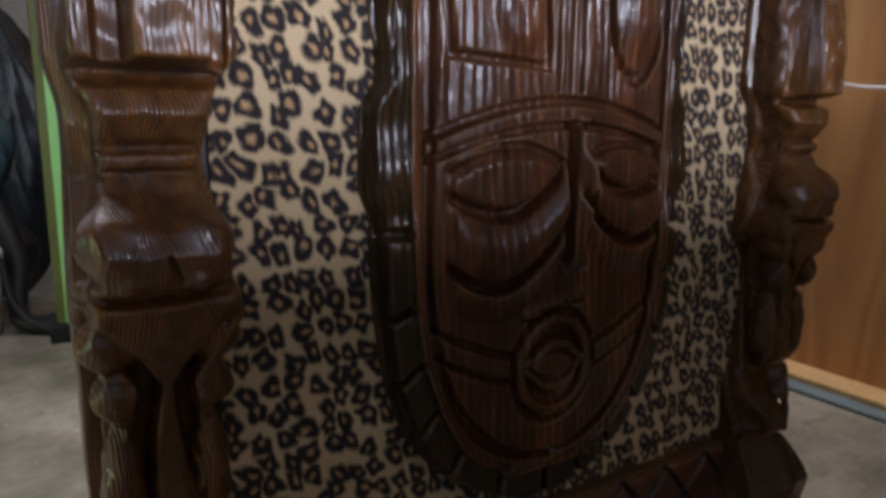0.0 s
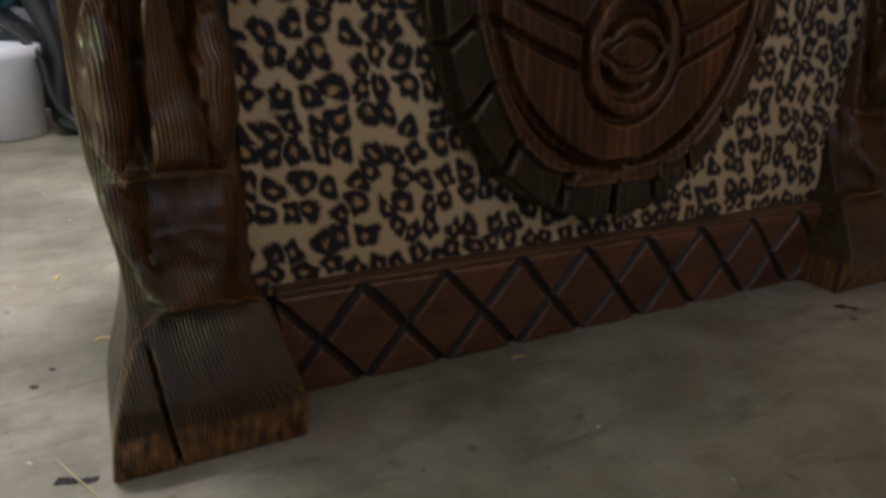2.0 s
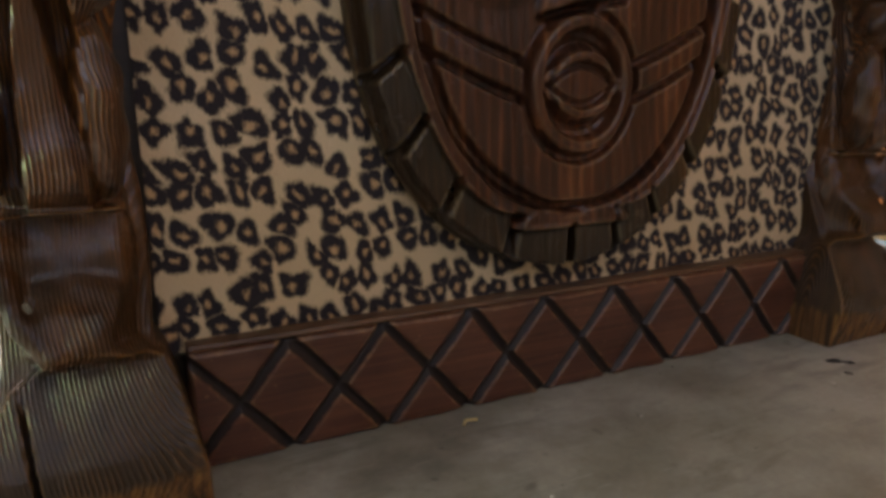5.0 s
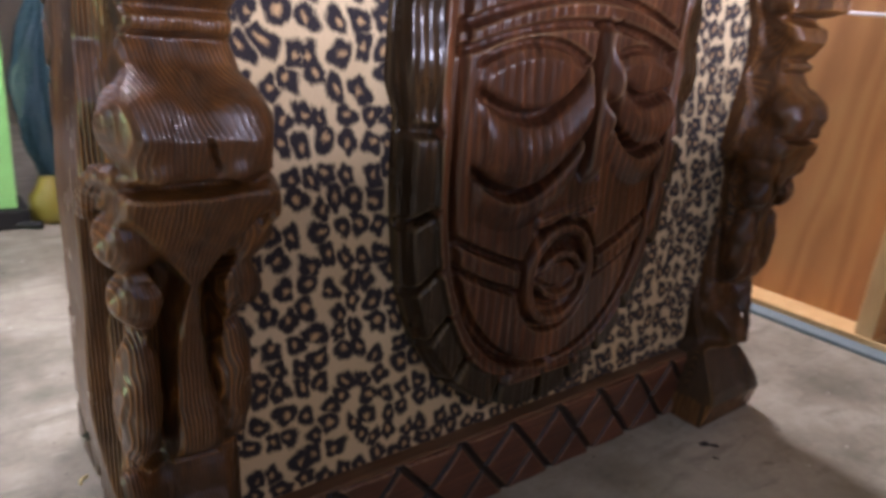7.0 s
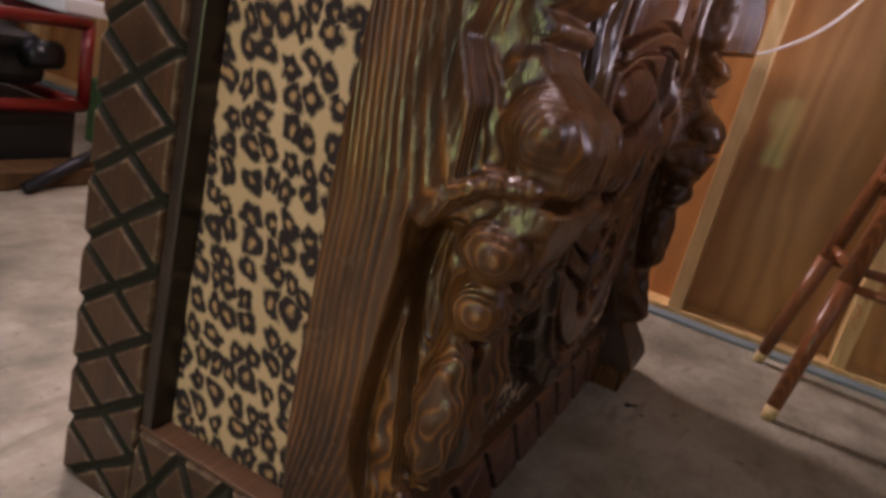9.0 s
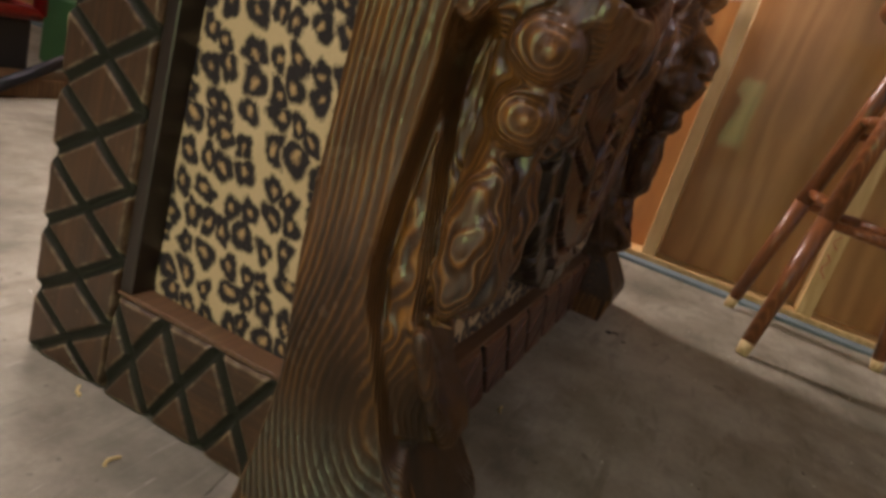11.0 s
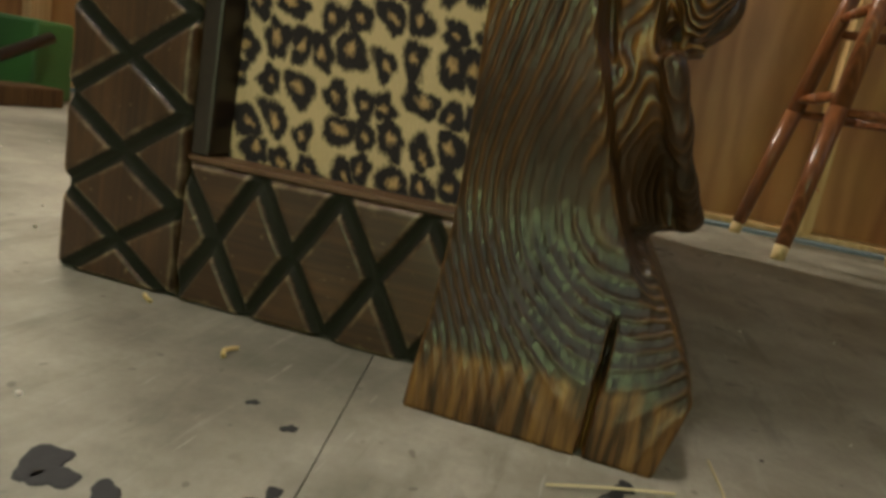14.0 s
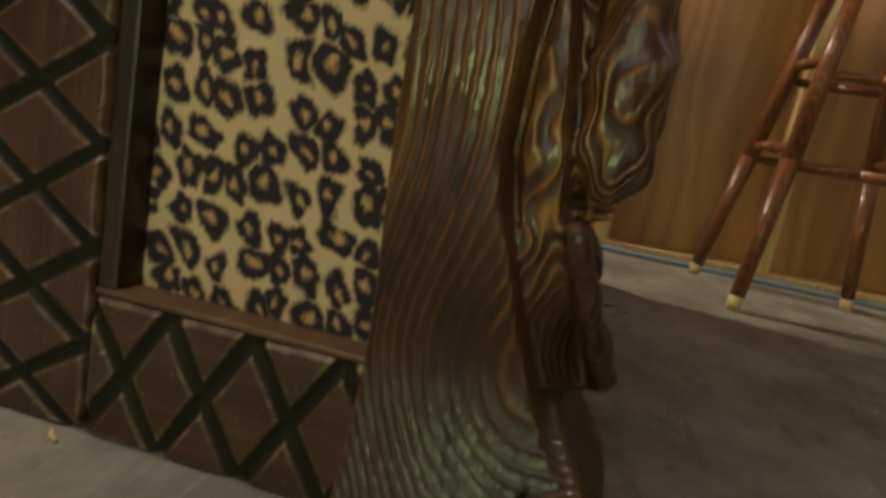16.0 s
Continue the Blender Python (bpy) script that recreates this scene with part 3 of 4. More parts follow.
carved_board("front_rail", 0.768, 0.104, 0.178, 0.0055, pose(0.088, 0.0, 0.0), RAILWOOD, RAILGROOVE, "rail cut with crossed grooves", width=0.0052, seed=3)
carved_board("end_rail", 0.214, 0.106, 0.129, 0.003, pose(0.0, 0.292, 0.0, 0, 0, -90), STILEWOOD, GROOVE, "rail cut with crossed grooves", seed=11)
carved_board("end_stile", 1.02, 0.106, 0.142, 0.003, Matrix(((0, 1, 0, 0.0), (0, 0, -1, 0.400), (1, 0, 0, 0.0), (0, 0, 0, 1))), STILEWOOD, GROOVE, "upright board cut with crossed grooves", seed=21)
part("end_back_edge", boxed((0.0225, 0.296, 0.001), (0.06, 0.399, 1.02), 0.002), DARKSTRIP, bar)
part("rail_cap", boxed((0.088, 0.003, 0.1045), (0.856, 0.03, 0.1095), 0.002), CAPWOOD, bar, "narrow worn strip along the rail")
part("rail_cap", boxed((0.003, 0.085, 0.1065), (0.032, 0.2925, 0.1115), 0.002), CAPWOOD, bar)
part("end_jamb", boxed((0.004, 0.276, 0.1118), (0.0335, 0.2915, 1.02), 0.002), DARKSTRIP, bar, "near-black upright strip beside the fur")


def fur_panel(name, u0, u1, z0, z1, place):
    """A padded fur panel; place(u, z, out) gives the world place."""
    nu, nz = int((u1 - u0) / 0.006), int((z1 - z0) / 0.006)
    u, z = np.meshgrid(np.linspace(u0, u1, nu), np.linspace(z0, z1, nz))
    pad = 0.0016 * rough_field(u, z, 4, 40) + 0.001 * rough_field(u, z, 8, 120)
    X, Y, Z = place(u, z, pad)
    return grid_mesh(name, X, Y, Z, FUR, bar, label="leopard-print fur panel")


fur_panel("fur_panel", 0.07, 0.87, 0.100, 1.0, lambda u, z, d: (u, 0.022 - d, z))
fur_panel("fur_panel", 0.046, 0.262, 0.108, 1.0, lambda u, z, d: (0.031 - d, 0.324 - u, z))
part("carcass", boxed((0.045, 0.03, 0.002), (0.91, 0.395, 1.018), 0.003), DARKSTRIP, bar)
part("bar_top", boxed((-0.06, -0.06, 1.0205), (0.975, 0.42, 1.058), 0.01), CARVED, bar)


def profile(z, pairs):
    return np.interp(z, [p[0] for p in pairs], [p[1] for p in pairs])


POST_FRONT = ((0, -0.066), (0.045, -0.078), (0.062, -0.073), (0.1, -0.05), (0.112, -0.042), (0.120, -0.036), (0.127, -0.038), (0.131, -0.056), (0.138, -0.064), (0.148, -0.062), (0.17, -0.053), (0.19, -0.045), (0.21, -0.038), (0.226, -0.032), (0.230, -0.030), (0.234, -0.062), (0.25, -0.072), (0.3, -0.064), (0.36, -0.056), (0.41, -0.064), (0.44, -0.078), (0.466, -0.085), (0.474, -0.080), (0.482, -0.086), (0.505, -0.088), (0.522, -0.080), (0.55, -0.052), (0.566, -0.042), (0.571, -0.052), (0.579, -0.053), (0.585, -0.042), (0.593, -0.052), (0.611, -0.063), (0.63, -0.056), (0.637, -0.038), (0.645, -0.034), (0.651, -0.092), (0.7, -0.092), (0.78, -0.08), (1.02, -0.07))
POST_LEFT = ((0, -0.063), (0.045, -0.058), (0.08, -0.046), (0.105, -0.039), (0.135, -0.0345), (0.17, -0.037), (0.2, -0.043), (0.25, -0.050), (0.3, -0.051), (0.35, -0.050), (0.4, -0.051), (0.44, -0.0525), (0.5, -0.050), (0.578, -0.046), (0.627, -0.047), (0.645, -0.056), (1.02, -0.056))
POST_RIGHT = ((0, 0.093), (0.045, 0.091), (0.117, 0.074), (0.13, 0.064), (0.185, 0.068), (0.232, 0.068), (0.3, 0.060), (0.35, 0.058), (0.4, 0.069), (0.434, 0.079), (0.48, 0.076), (0.53, 0.067), (0.576, 0.058), (0.635, 0.072), (0.655, 0.088), (1.02, 0.088))
# front edge of the plain rear board, and the deep groove in front of the calf
BOARD_EDGE = ((0, -0.2), (0.056, -0.085), (0.061, -0.070), (0.084, -0.049), (0.106, -0.033), (0.134, -0.018), (0.164, -0.006), (0.193, 0.003), (0.227, 0.014), (0.26, 0.020), (0.30, 0.019), (0.35, 0.015), (0.40, 0.012), (0.43, 0.006), (0.474, -0.012), (0.52, -0.014), (0.56, 0.004), (0.6, -0.008), (0.7, 0.0), (1.02, 0.0))
CALF_GROOVE = ((0.2, -0.026), (0.24, -0.021), (0.30, -0.012), (0.36, -0.004), (0.42, 0.001), (0.46, 0.0))


def eased(z, pairs, width=0.03):
    """A profile whose corners are rounded over the width."""
    fine = np.linspace(-0.1, 1.1, 1201)
    line = profile(fine, pairs)
    n = int(width / 0.001)
    for _ in range(2):
        line = np.convolve(np.pad(line, n, mode="edge"), np.ones(n) / n, "same")[n:-n]
    return np.interp(z, fine, line)


def smooth_max(a, b, k):
    """The larger of two fields, rounded over k where they meet."""
    h = np.clip(k - np.abs(a - b), 0, None) / k
    return np.maximum(a, b) + h * h * k * 0.25


def carve_front(x, z):
    """How deep the knife goes into the post's front at x, z."""
    d = np.zeros_like(x)
    legs = step(0.233, 0.237, z) * (1 - step(0.44, 0.455, z))
    # groove left and right of the middle strip, opening into a V at the top
    vee = step(0.395, 0.45, z)
    cl = profile(z, ((0.23, -0.017), (0.33, -0.013), (0.395, -0.004), (0.455, -0.045)))
    wl = profile(z, ((0.23, 0.012), (0.33, 0.010), (0.395, 0.008), (0.455, 0.005)))
    cr = profile(z, ((0.23, 0.047), (0.27, 0.043), (0.33, 0.030), (0.395, 0.022), (0.455, 0.062)))
    wr = profile(z, ((0.23, 0.011), (0.3, 0.008), (0.395, 0.006), (0.455, 0.004)))
    for c, w in ((cl, wl), (cr, wr)):
        d += 0.036 * legs * band(x, c, w * 0.75, 0.004) * (1 - 0.55 * vee)
    d += 0.012 * legs * band(x, (cl + cr) / 2, (cr - cl) / 2, 0.004) * (1 - step(0.30, 0.40, z))
    # finger cuts on the fists that rest on the knees
    left, right = 1 - step(-0.022, -0.012, x), step(0.032, 0.042, x)
    for zl, zr in ((0.399, 0.390), (0.361, 0.353)):
        d += 0.011 * left * band(z + 0.12 * x, zl - 0.004, 0.0024, 0.003) + 0.011 * right * band(z - 0.1 * x, zr - 0.004, 0.0026, 0.003)
    d += 0.007 * (left + right) * (1 - step(0.350, 0.362, z)) * legs
    # crease below the belly, cut in its middle
    d += 0.016 * band(z + 0.006 * np.cos(x * 26), 0.4765, 0.0024, 0.003)
    d += 0.010 * band(x + 0.3 * (z - 0.49), 0.018, 0.0012, 0.0018) * band(z, 0.493, 0.008, 0.006)
    # hollow bowl over the foot
    d += 0.017 * band(z, 0.208, 0.016, 0.040) * band(x, 0.022, 0.028, 0.026)
    # head: nose block between hollow cheeks
    head = step(0.646, 0.652, z)
    d += 0.038 * head * (1 - band(x, 0.024, 0.026, 0.005)) * (1 - step(0.80, 0.86, z))
    d += -0.012 * head * band(x, -0.035, 0.006, 0.006)
    d += 0.02 * head * band(x, 0.064, 0.004, 0.004)
    return d


def carve_side(y, z):
    """How far the post's flank lies inside its plain board at y, z."""
    edge = profile(z, BOARD_EDGE)
    front = 1 - step(edge - 0.004, edge + 0.001, y)
    calf = step(0.205, 0.24, z) * (1 - step(0.425, 0.45, z))
    bowl = step(0.118, 0.13, z) * (1 - step(0.215, 0.245, z))
    body = step(0.46, 0.49, z)
    # the foot keeps the board's plane; the bowl above it is cut far back towards its tip
    d = 0.009 * front * step(0.075, 0.13, z)
    d += front * bowl * profile(z, ((0.12, 0.024), (0.135, 0.026), (0.15, 0.024), (0.17, 0.018), (0.19, 0.011), (0.21, 0.007), (0.25, 0.004))) * np.clip((edge - y) / 0.03, 0.25, 1.0)
    d += front * 0.010 * band(z, 0.122, 0.003, 0.008) * (y < edge)
    # calf strip behind a deep groove
    groove = profile(z, CALF_GROOVE)
    d += calf * 0.005 * front
    d += calf * band(y, edge - 0.004, 0.0018, 0.004) * 0.006
    d += calf * band(y, groove, profile(z, ((0.22, 0.002), (0.33, 0.003), (0.40, 0.007), (0.44, 0.008))), 0.006) * profile(z, ((0.22, 0.010), (0.30, 0.016), (0.36, 0.024), (0.43, 0.026)))
    d += calf * 0.010 * (1 - step(groove - 0.012, groove - 0.002, y))
    # second cut in front of the shin, and the steps under the fist
    d += calf * 0.016 * band(y, -0.050 + 0.10 * (z - 0.3), 0.002, 0.004) * (1 - step(0.335, 0.35, z))
    # body above the arm
    d += body * 0.008 * (1 - step(edge - 0.018, edge + 0.006, y)) * (1 - step(0.6, 0.64, z))
    return d


def blur(a, n):
    """A map softened by a few box passes."""
    for _ in range(n):
        p = np.pad(a, 1, mode="edge")
        a = (p[:-2, 1:-1] + p[2:, 1:-1] + p[1:-1, :-2] + p[1:-1, 2:] + 2 * a) / 6
    return a


def net_mesh(D, xs, ys, zs):
    """The zero surface of a field on a grid, one point in each cell that it crosses; returns places and quads."""
    s = D < 0
    nx, ny, nz = D.shape
    count = np.zeros((nx - 1, ny - 1, nz - 1), np.int8)
    corners = [(i, j, k) for i in (0, 1) for j in (0, 1) for k in (0, 1)]
    for i, j, k in corners:
        count += s[i:nx - 1 + i, j:ny - 1 + j, k:nz - 1 + k]
    I, J, K = np.nonzero((count > 0) & (count < 8))
    index = np.full(count.shape, -1, np.int32)
    index[I, J, K] = np.arange(len(I))
    val = np.stack([D[I + i, J + j, K + k] for i, j, k in corners], 1)
    total, hits = np.zeros((len(I), 3)), np.zeros(len(I))
    for a in range(8):
        for b in range(a + 1, 8):
            pa, pb = np.array(corners[a]), np.array(corners[b])
            if np.abs(pa - pb).sum() != 1:
                continue
            cross = (val[:, a] < 0) != (val[:, b] < 0)
            t = np.where(cross, val[:, a] / np.where(cross, val[:, a] - val[:, b], 1), 0)
            total += cross[:, None] * (pa + t[:, None] * (pb - pa))
            hits += cross
    place = total / hits[:, None] + np.stack([I, J, K], 1)
    P = np.stack([np.interp(place[:, c], np.arange(len(g)), g) for c, g in enumerate((xs, ys, zs))], 1)
    quads = []
    for axis in range(3):
        lo = [slice(None)] * 3
        hi = [slice(None)] * 3
        lo[axis], hi[axis] = slice(0, -1), slice(1, None)
        a, b = s[tuple(lo)], s[tuple(hi)]
        e = np.stack(np.nonzero(a != b), 1)
        u, v = (axis + 1) % 3, (axis + 2) % 3
        e = e[(e[:, u] > 0) & (e[:, v] > 0) & (e[:, u] < D.shape[u] - 1) & (e[:, v] < D.shape[v] - 1)]
        out = a[tuple(e.T)]
        q = []
        for du, dv in ((1, 1), (0, 1), (0, 0), (1, 0)):
            c = e.copy()
            c[:, u] -= du
            c[:, v] -= dv
            q.append(index[tuple(c.T)])
        q = np.stack(q, 1)
        quads.append(np.where(out[:, None], q, q[:, ::-1]))
    return P, np.concatenate(quads)


def post_shape():
    """The squatting figure: two carved faces and a plain board, with knees, fists, arms and knobs grown onto them."""
    h = 0.0016
    xs, ys = np.arange(-0.085, 0.118, h), np.arange(-0.118, 0.092, h)
    zs = np.concatenate([np.arange(-0.004, 0.80, h), np.linspace(0.806, 1.026, 24)])
    z, x = np.meshgrid(zs, xs)
    front = profile(z, POST_FRONT) + np.clip(carve_front(x, z), -0.02, 0.046)
    front = blur(front + 0.0008 * rough_field(x, z, 15, 55), 1)
    # drying crack in the foot
    front += 0.012 * band(x + 0.12 * (z - 0.05), -0.018, 0.0009, 0.0012) * (1 - step(0.085, 0.11, z))
    z, y = np.meshgrid(zs, ys)
    cut = carve_side(y, z)
    left = blur(eased(z, POST_LEFT) + cut + 0.0007 * rough_field(y, z, 25, 60), 1)
    left += 0.013 * band(y + 0.04 * (z - 0.05), -0.027, 0.0009, 0.0012) * (1 - step(0.06, 0.085, z))
    right = blur(eased(z, POST_RIGHT, 0.012) - 0.8 * cut * step(0.12, 0.14, z), 1)
    x, y, z = np.meshgrid(xs.astype(np.float32), ys.astype(np.float32), zs.astype(np.float32), indexing="ij", sparse=True)
    soft = (0.003 + 0.011 * step(0.12, 0.15, z)).astype(np.float32)
    D = front[:, None, :].astype(np.float32) - y
    D = smooth_max(D, left[None].astype(np.float32) - x, soft)
    D = smooth_max(D, x - right[None].astype(np.float32), soft)

    def ball(cx, cy, cz, rx, ry, rz, k, D):
        e = (np.sqrt(((x - cx) / rx) ** 2 + ((y - cy) / ry) ** 2 + ((z - cz) / rz) ** 2) - 1) * min(rx, ry, rz)
        return -smooth_max(-D, -e, k)

    def limb(pts, r, k, D, knots=0.0):
        best = None
        run = 0.0
        for a, b in zip(pts, pts[1:]):
            a, b = np.array(a, np.float32), np.array(b, np.float32)
            ab = b - a
            t = np.clip(((x - a[0]) * ab[0] + (y - a[1]) * ab[1] + (z - a[2]) * ab[2]) / (ab @ ab), 0, 1)
            e = np.sqrt((x - a[0] - t * ab[0]) ** 2 + (y - a[1] - t * ab[1]) ** 2 + (z - a[2] - t * ab[2]) ** 2) - r
            if knots:
                e = e + knots * (np.abs(np.sin((run + t * np.linalg.norm(ab)) * 330)) - 0.7)
            run += np.linalg.norm(ab)
            best = e if best is None else np.minimum(best, e)
        return -smooth_max(-D, -best, k)

    for flip in (False, True):
        m = (lambda v: 0.018 - v) if flip else (lambda v: v)
        # knee, and the fist's fold below it
        D = ball(m(-0.031), -0.046, 0.431, 0.023, 0.026, 0.023, 0.005, D)
        D = ball(m(-0.029), -0.045, 0.386, 0.018, 0.022, 0.020, 0.012, D)
        # shin with its rounded lower end
        D = ball(m(-0.027), -0.035, 0.300, 0.0165, 0.021, 0.060, 0.006, D)
        # arm, an arch from the belly over the knee down to the board
        D = limb([(m(-0.018), -0.080, 0.482), (m(-0.038), -0.060, 0.477), (m(-0.044), -0.034, 0.473), (m(-0.0455), -0.012, 0.461), (m(-0.046), 0.004, 0.440)], 0.0075, 0.007, D, 0.0009)
        # end knob of the belly
        D = ball(m(-0.022), -0.058, 0.512, 0.028, 0.028, 0.027, 0.010, D)
    # rim of the bowl, down to its tip
    D = limb([(-0.036, -0.026, 0.222), (-0.029, -0.037, 0.19), (-0.018, -0.048, 0.16), (-0.004, -0.056, 0.139)], 0.0065, 0.012, D)
    # uneven chisel work
    figure = (1 - step(-0.008, 0.0, y - profile(z, BOARD_EDGE))).astype(np.float32)
    D = D + 0.0008 * figure * (np.sin(150 * x + 60 * y + 1) * np.sin(140 * z + 80 * y) + np.sin(210 * y - 90 * x + 2) * np.sin(170 * z + 100 * x)) * step(0.12, 0.15, z).astype(np.float32)
    D = smooth_max(D, y - (0.078 + 0.004 * (1 - step(0.0, 0.06, z))).astype(np.float32), 0.003)
    D = np.maximum(np.maximum(D, -z), z - 1.02)
    P, quads = net_mesh(D, xs, ys, zs)
    data = bpy.data.meshes.new("carved_post")
    data.from_pydata(P.tolist(), [], quads.tolist())
    data.materials.append(POSTWOOD)
    data.polygons.foreach_set("use_smooth", [True] * len(data.polygons))
    data.update()
    return data


POST = post_shape()


def carved_post(name, mirrored):
    ob = new(name, POST)
    ob.parent = bar
    if mirrored:
        ob.matrix_local = Matrix.Translation((2 * MIDDLE, 0.012, 0)) @ Matrix.Diagonal((-1, 1, 1, 1))
    return tagged(ob, "corner post carved as a squatting tiki figure")


carved_post("carved_post", False)
carved_post("carved_post", True)


def carved_mask():
    """The big carved oval mask on the middle of the front."""
    nx, nz = 300, 470
    sx, z = np.meshgrid(np.linspace(-1, 1, nx), np.linspace(0, 1, nz))
    z = 0.139 + z * 0.83
    low = np.clip((0.52 - z) / 0.381, 0, 1)
    high = np.clip((z - 0.62) / 0.35, 0, 1)
    outer = 0.228 * np.sqrt(np.clip(1 - low ** 3, 0.0, 1)) * np.sqrt(np.clip(1 - high ** 3, 0, 1))
    outer = outer * (1 + 0.05 * band(z, 0.575, 0.035, 0.04) - 0.03 * band(z, 0.665, 0.01, 0.03) + 0.012 * rough_field(z * 1.0, z * 0.3, 51, 70))
    outer = np.maximum(outer, 0.002)
    x = sx * outer
    low2 = np.clip((0.52 - z) / 0.323, 0, 1)
    inner = 0.176 * np.sqrt(np.clip(1 - low2 ** 3, 0, 1))
    inner = np.where(z < 0.197, 0.0, inner)
    # distance from the edge of the face, roughly
    rim_x = np.abs(x) - inner
    floor_gap = 0.197 - z
    e = np.where(z < 0.30, np.maximum(rim_x * np.clip((z - 0.15) / 0.15, 0.25, 1), floor_gap), rim_x)
    out = outer - np.abs(x)
    e = np.where(z < 0.197, np.maximum(e, floor_gap), e)
    h = 0.018 * np.ones_like(x)
    # the face swells towards its middle
    face = 1 - step(-0.004, 0.004, e)
    h += face * 0.018 * np.sqrt(np.clip(1 - (x / 0.2) ** 2, 0, 1))
    h -= 0.012 * band(e, -0.003, 0.003, 0.006)
    # raised inner ring and the beads outside it
    h += (0.014 - 0.008 * step(0.47, 0.54, z)) * band(e, 0.009, 0.005, 0.005)
    ang = np.arctan2(z - 0.48, x * 1.35)
    bead = (1 - 0.95 * band(np.sin(ang * 12 + 0.4 + 0.5 * np.sin(ang * 5)), 0.0, 0.04, 0.30)) * (1 - step(0.47, 0.52, z)) + 0.75 * step(0.47, 0.52, z) * (0.7 + 0.3 * np.sin(z * 60))
    h += (1 - face) * step(0.012, 0.018, e) * (0.017 * bead ** 0.7 - 0.008)
    h -= 0.020 * (1 - step(0.0, 0.016, out)) ** 2
    ax = np.abs(x)
    # mouth: a ring round a lens
    mx, mz = x - 0.0, z - 0.317
    r = np.sqrt((mx / 0.056) ** 2 + (mz / 0.062) ** 2)
    h += face * (0.006 * band(r, 0.93, 0.05, 0.09) - 0.010 * band(r, 1.13, 0.03, 0.08) - 0.007 * band(r, 0.70, 0.05, 0.10))
    lens = np.abs(mz) - 0.026 * np.clip(1 - (mx / 0.044) ** 2, 0, 1)
    inm = (r < 0.8)
    h += face * inm * (0.006 * band(lens, 0.001, 0.003, 0.004) - 0.005 * band(lens, 0.011, 0.003, 0.004) - 0.005 * band(lens, -0.008, 0.002, 0.003))
    # two cheek lines on each side of the mouth
    for base, rise in ((0.300, 0.32), (0.334, 0.30)):
        run = np.clip(ax - 0.055, 0, 1)
        line = z - (base + rise * run + 1.1 * run ** 2)
        h -= face * 0.009 * band(line, 0, 0.0022, 0.0045) * step(0.056, 0.064, ax)
    run = np.clip(ax - 0.055, 0, 1)
    mid = z - (0.317 + 0.31 * run + 1.1 * run ** 2)
    h += face * 0.004 * band(mid, 0, 0.008, 0.006) * step(0.058, 0.07, ax)
    # upper lip line
    h += face * 0.006 * band(z - 0.395 - 0.20 * x, 0, 0.004, 0.004) * band(x, 0.0, 0.045, 0.01)
    h -= face * 0.008 * band(z - 0.386 - 0.20 * x, 0, 0.002, 0.004) * band(x, 0.0, 0.045, 0.01)
    # nose: a narrow strip between two deep cuts, ending in a drop
    strip = step(0.425, 0.45, z) * (1 - step(0.60, 0.615, z))
    h += face * 0.012 * band(x, 0.026, 0.007 + 0.02 * np.clip(0.47 - z, 0, 0.05), 0.005) * strip
    for c, sl in ((0.012, 0.03), (0.041, -0.02)):
        h -= face * 0.013 * band(x - c - sl * (z - 0.5), 0, 0.0026, 0.005) * strip
    # eyes, each over a broad crescent bag with a second fold below
    for sgn, a0, b0 in ((-1, 0.504, 0.424), (1, 0.522, 0.462)):
        ex = (x - 0.016) * sgn
        za = a0 + np.where(ex < 0.095, 8.0, 4.6) * (ex - 0.095) ** 2
        zb = b0 + np.where(ex < 0.108, 6.8, 8.5) * (ex - 0.108) ** 2
        zt = 0.580 - 3.6 * (ex - 0.085) ** 2
        there = face * step(0.004, 0.018, ex) * (1 - step(0.155, 0.172, ex))
        lens = np.minimum(z - za, zt - z)
        h -= there * 0.012 * band(z - za, 0.001, 0.003, 0.006) * (z < zt + 0.004)
        h -= there * 0.010 * band(z - zt, 0.002, 0.002, 0.005) * (z > za - 0.004)
        h += there * 0.006 * step(0.004, 0.016, lens)
        s = np.clip((z - zb) / np.maximum(za - zb, 0.01), 0, 1)
        h += there * 0.017 * np.sin(np.pi * s) ** 0.8
        h -= there * 0.013 * band(z - zb, -0.001, 0.003, 0.007)
        fold = np.clip((zb - 0.004 - z) / 0.040, 0, 1)
        h += there * 0.010 * np.sin(np.pi * np.sqrt(fold)) * (ex < 0.16)
    # double brow
    brow = z - (0.632 - 1.25 * (x - 0.01) ** 2)
    brow2 = z - (0.604 - 1.1 * (x - 0.01) ** 2)
    h -= face * 0.011 * band(brow, 0, 0.0028, 0.005) + face * 0.010 * band(brow2, 0, 0.0024, 0.005)
    h += face * 0.006 * band(z - (0.618 - 1.18 * (x - 0.01) ** 2), 0, 0.006, 0.006)
    # forehead: big upper eyes and three upright lines
    upper = face * step(0.636, 0.645, z)
    for c in (-0.012, 0.006, 0.024):
        h -= upper * 0.008 * band(x, c, 0.0016, 0.004)
    ex, ez = x + 0.092, z - 0.735
    q = np.maximum(np.abs(ex + 0.12 * ez) / 0.062, np.abs(ez + 0.06 * ex) / 0.062)
    h -= upper * 0.011 * band(q, 1.0, 0.03, 0.09)
    h += upper * 0.008 * (1 - step(0.5, 0.95, np.sqrt(((x + 0.066) / 0.04) ** 2 + (ez / 0.07) ** 2)))
    r2 = np.sqrt(((x - 0.115) / 0.046) ** 2 + ((z - 0.745) / 0.085) ** 2)
    h -= upper * 0.012 * band(r2, 1.0, 0.04, 0.10)
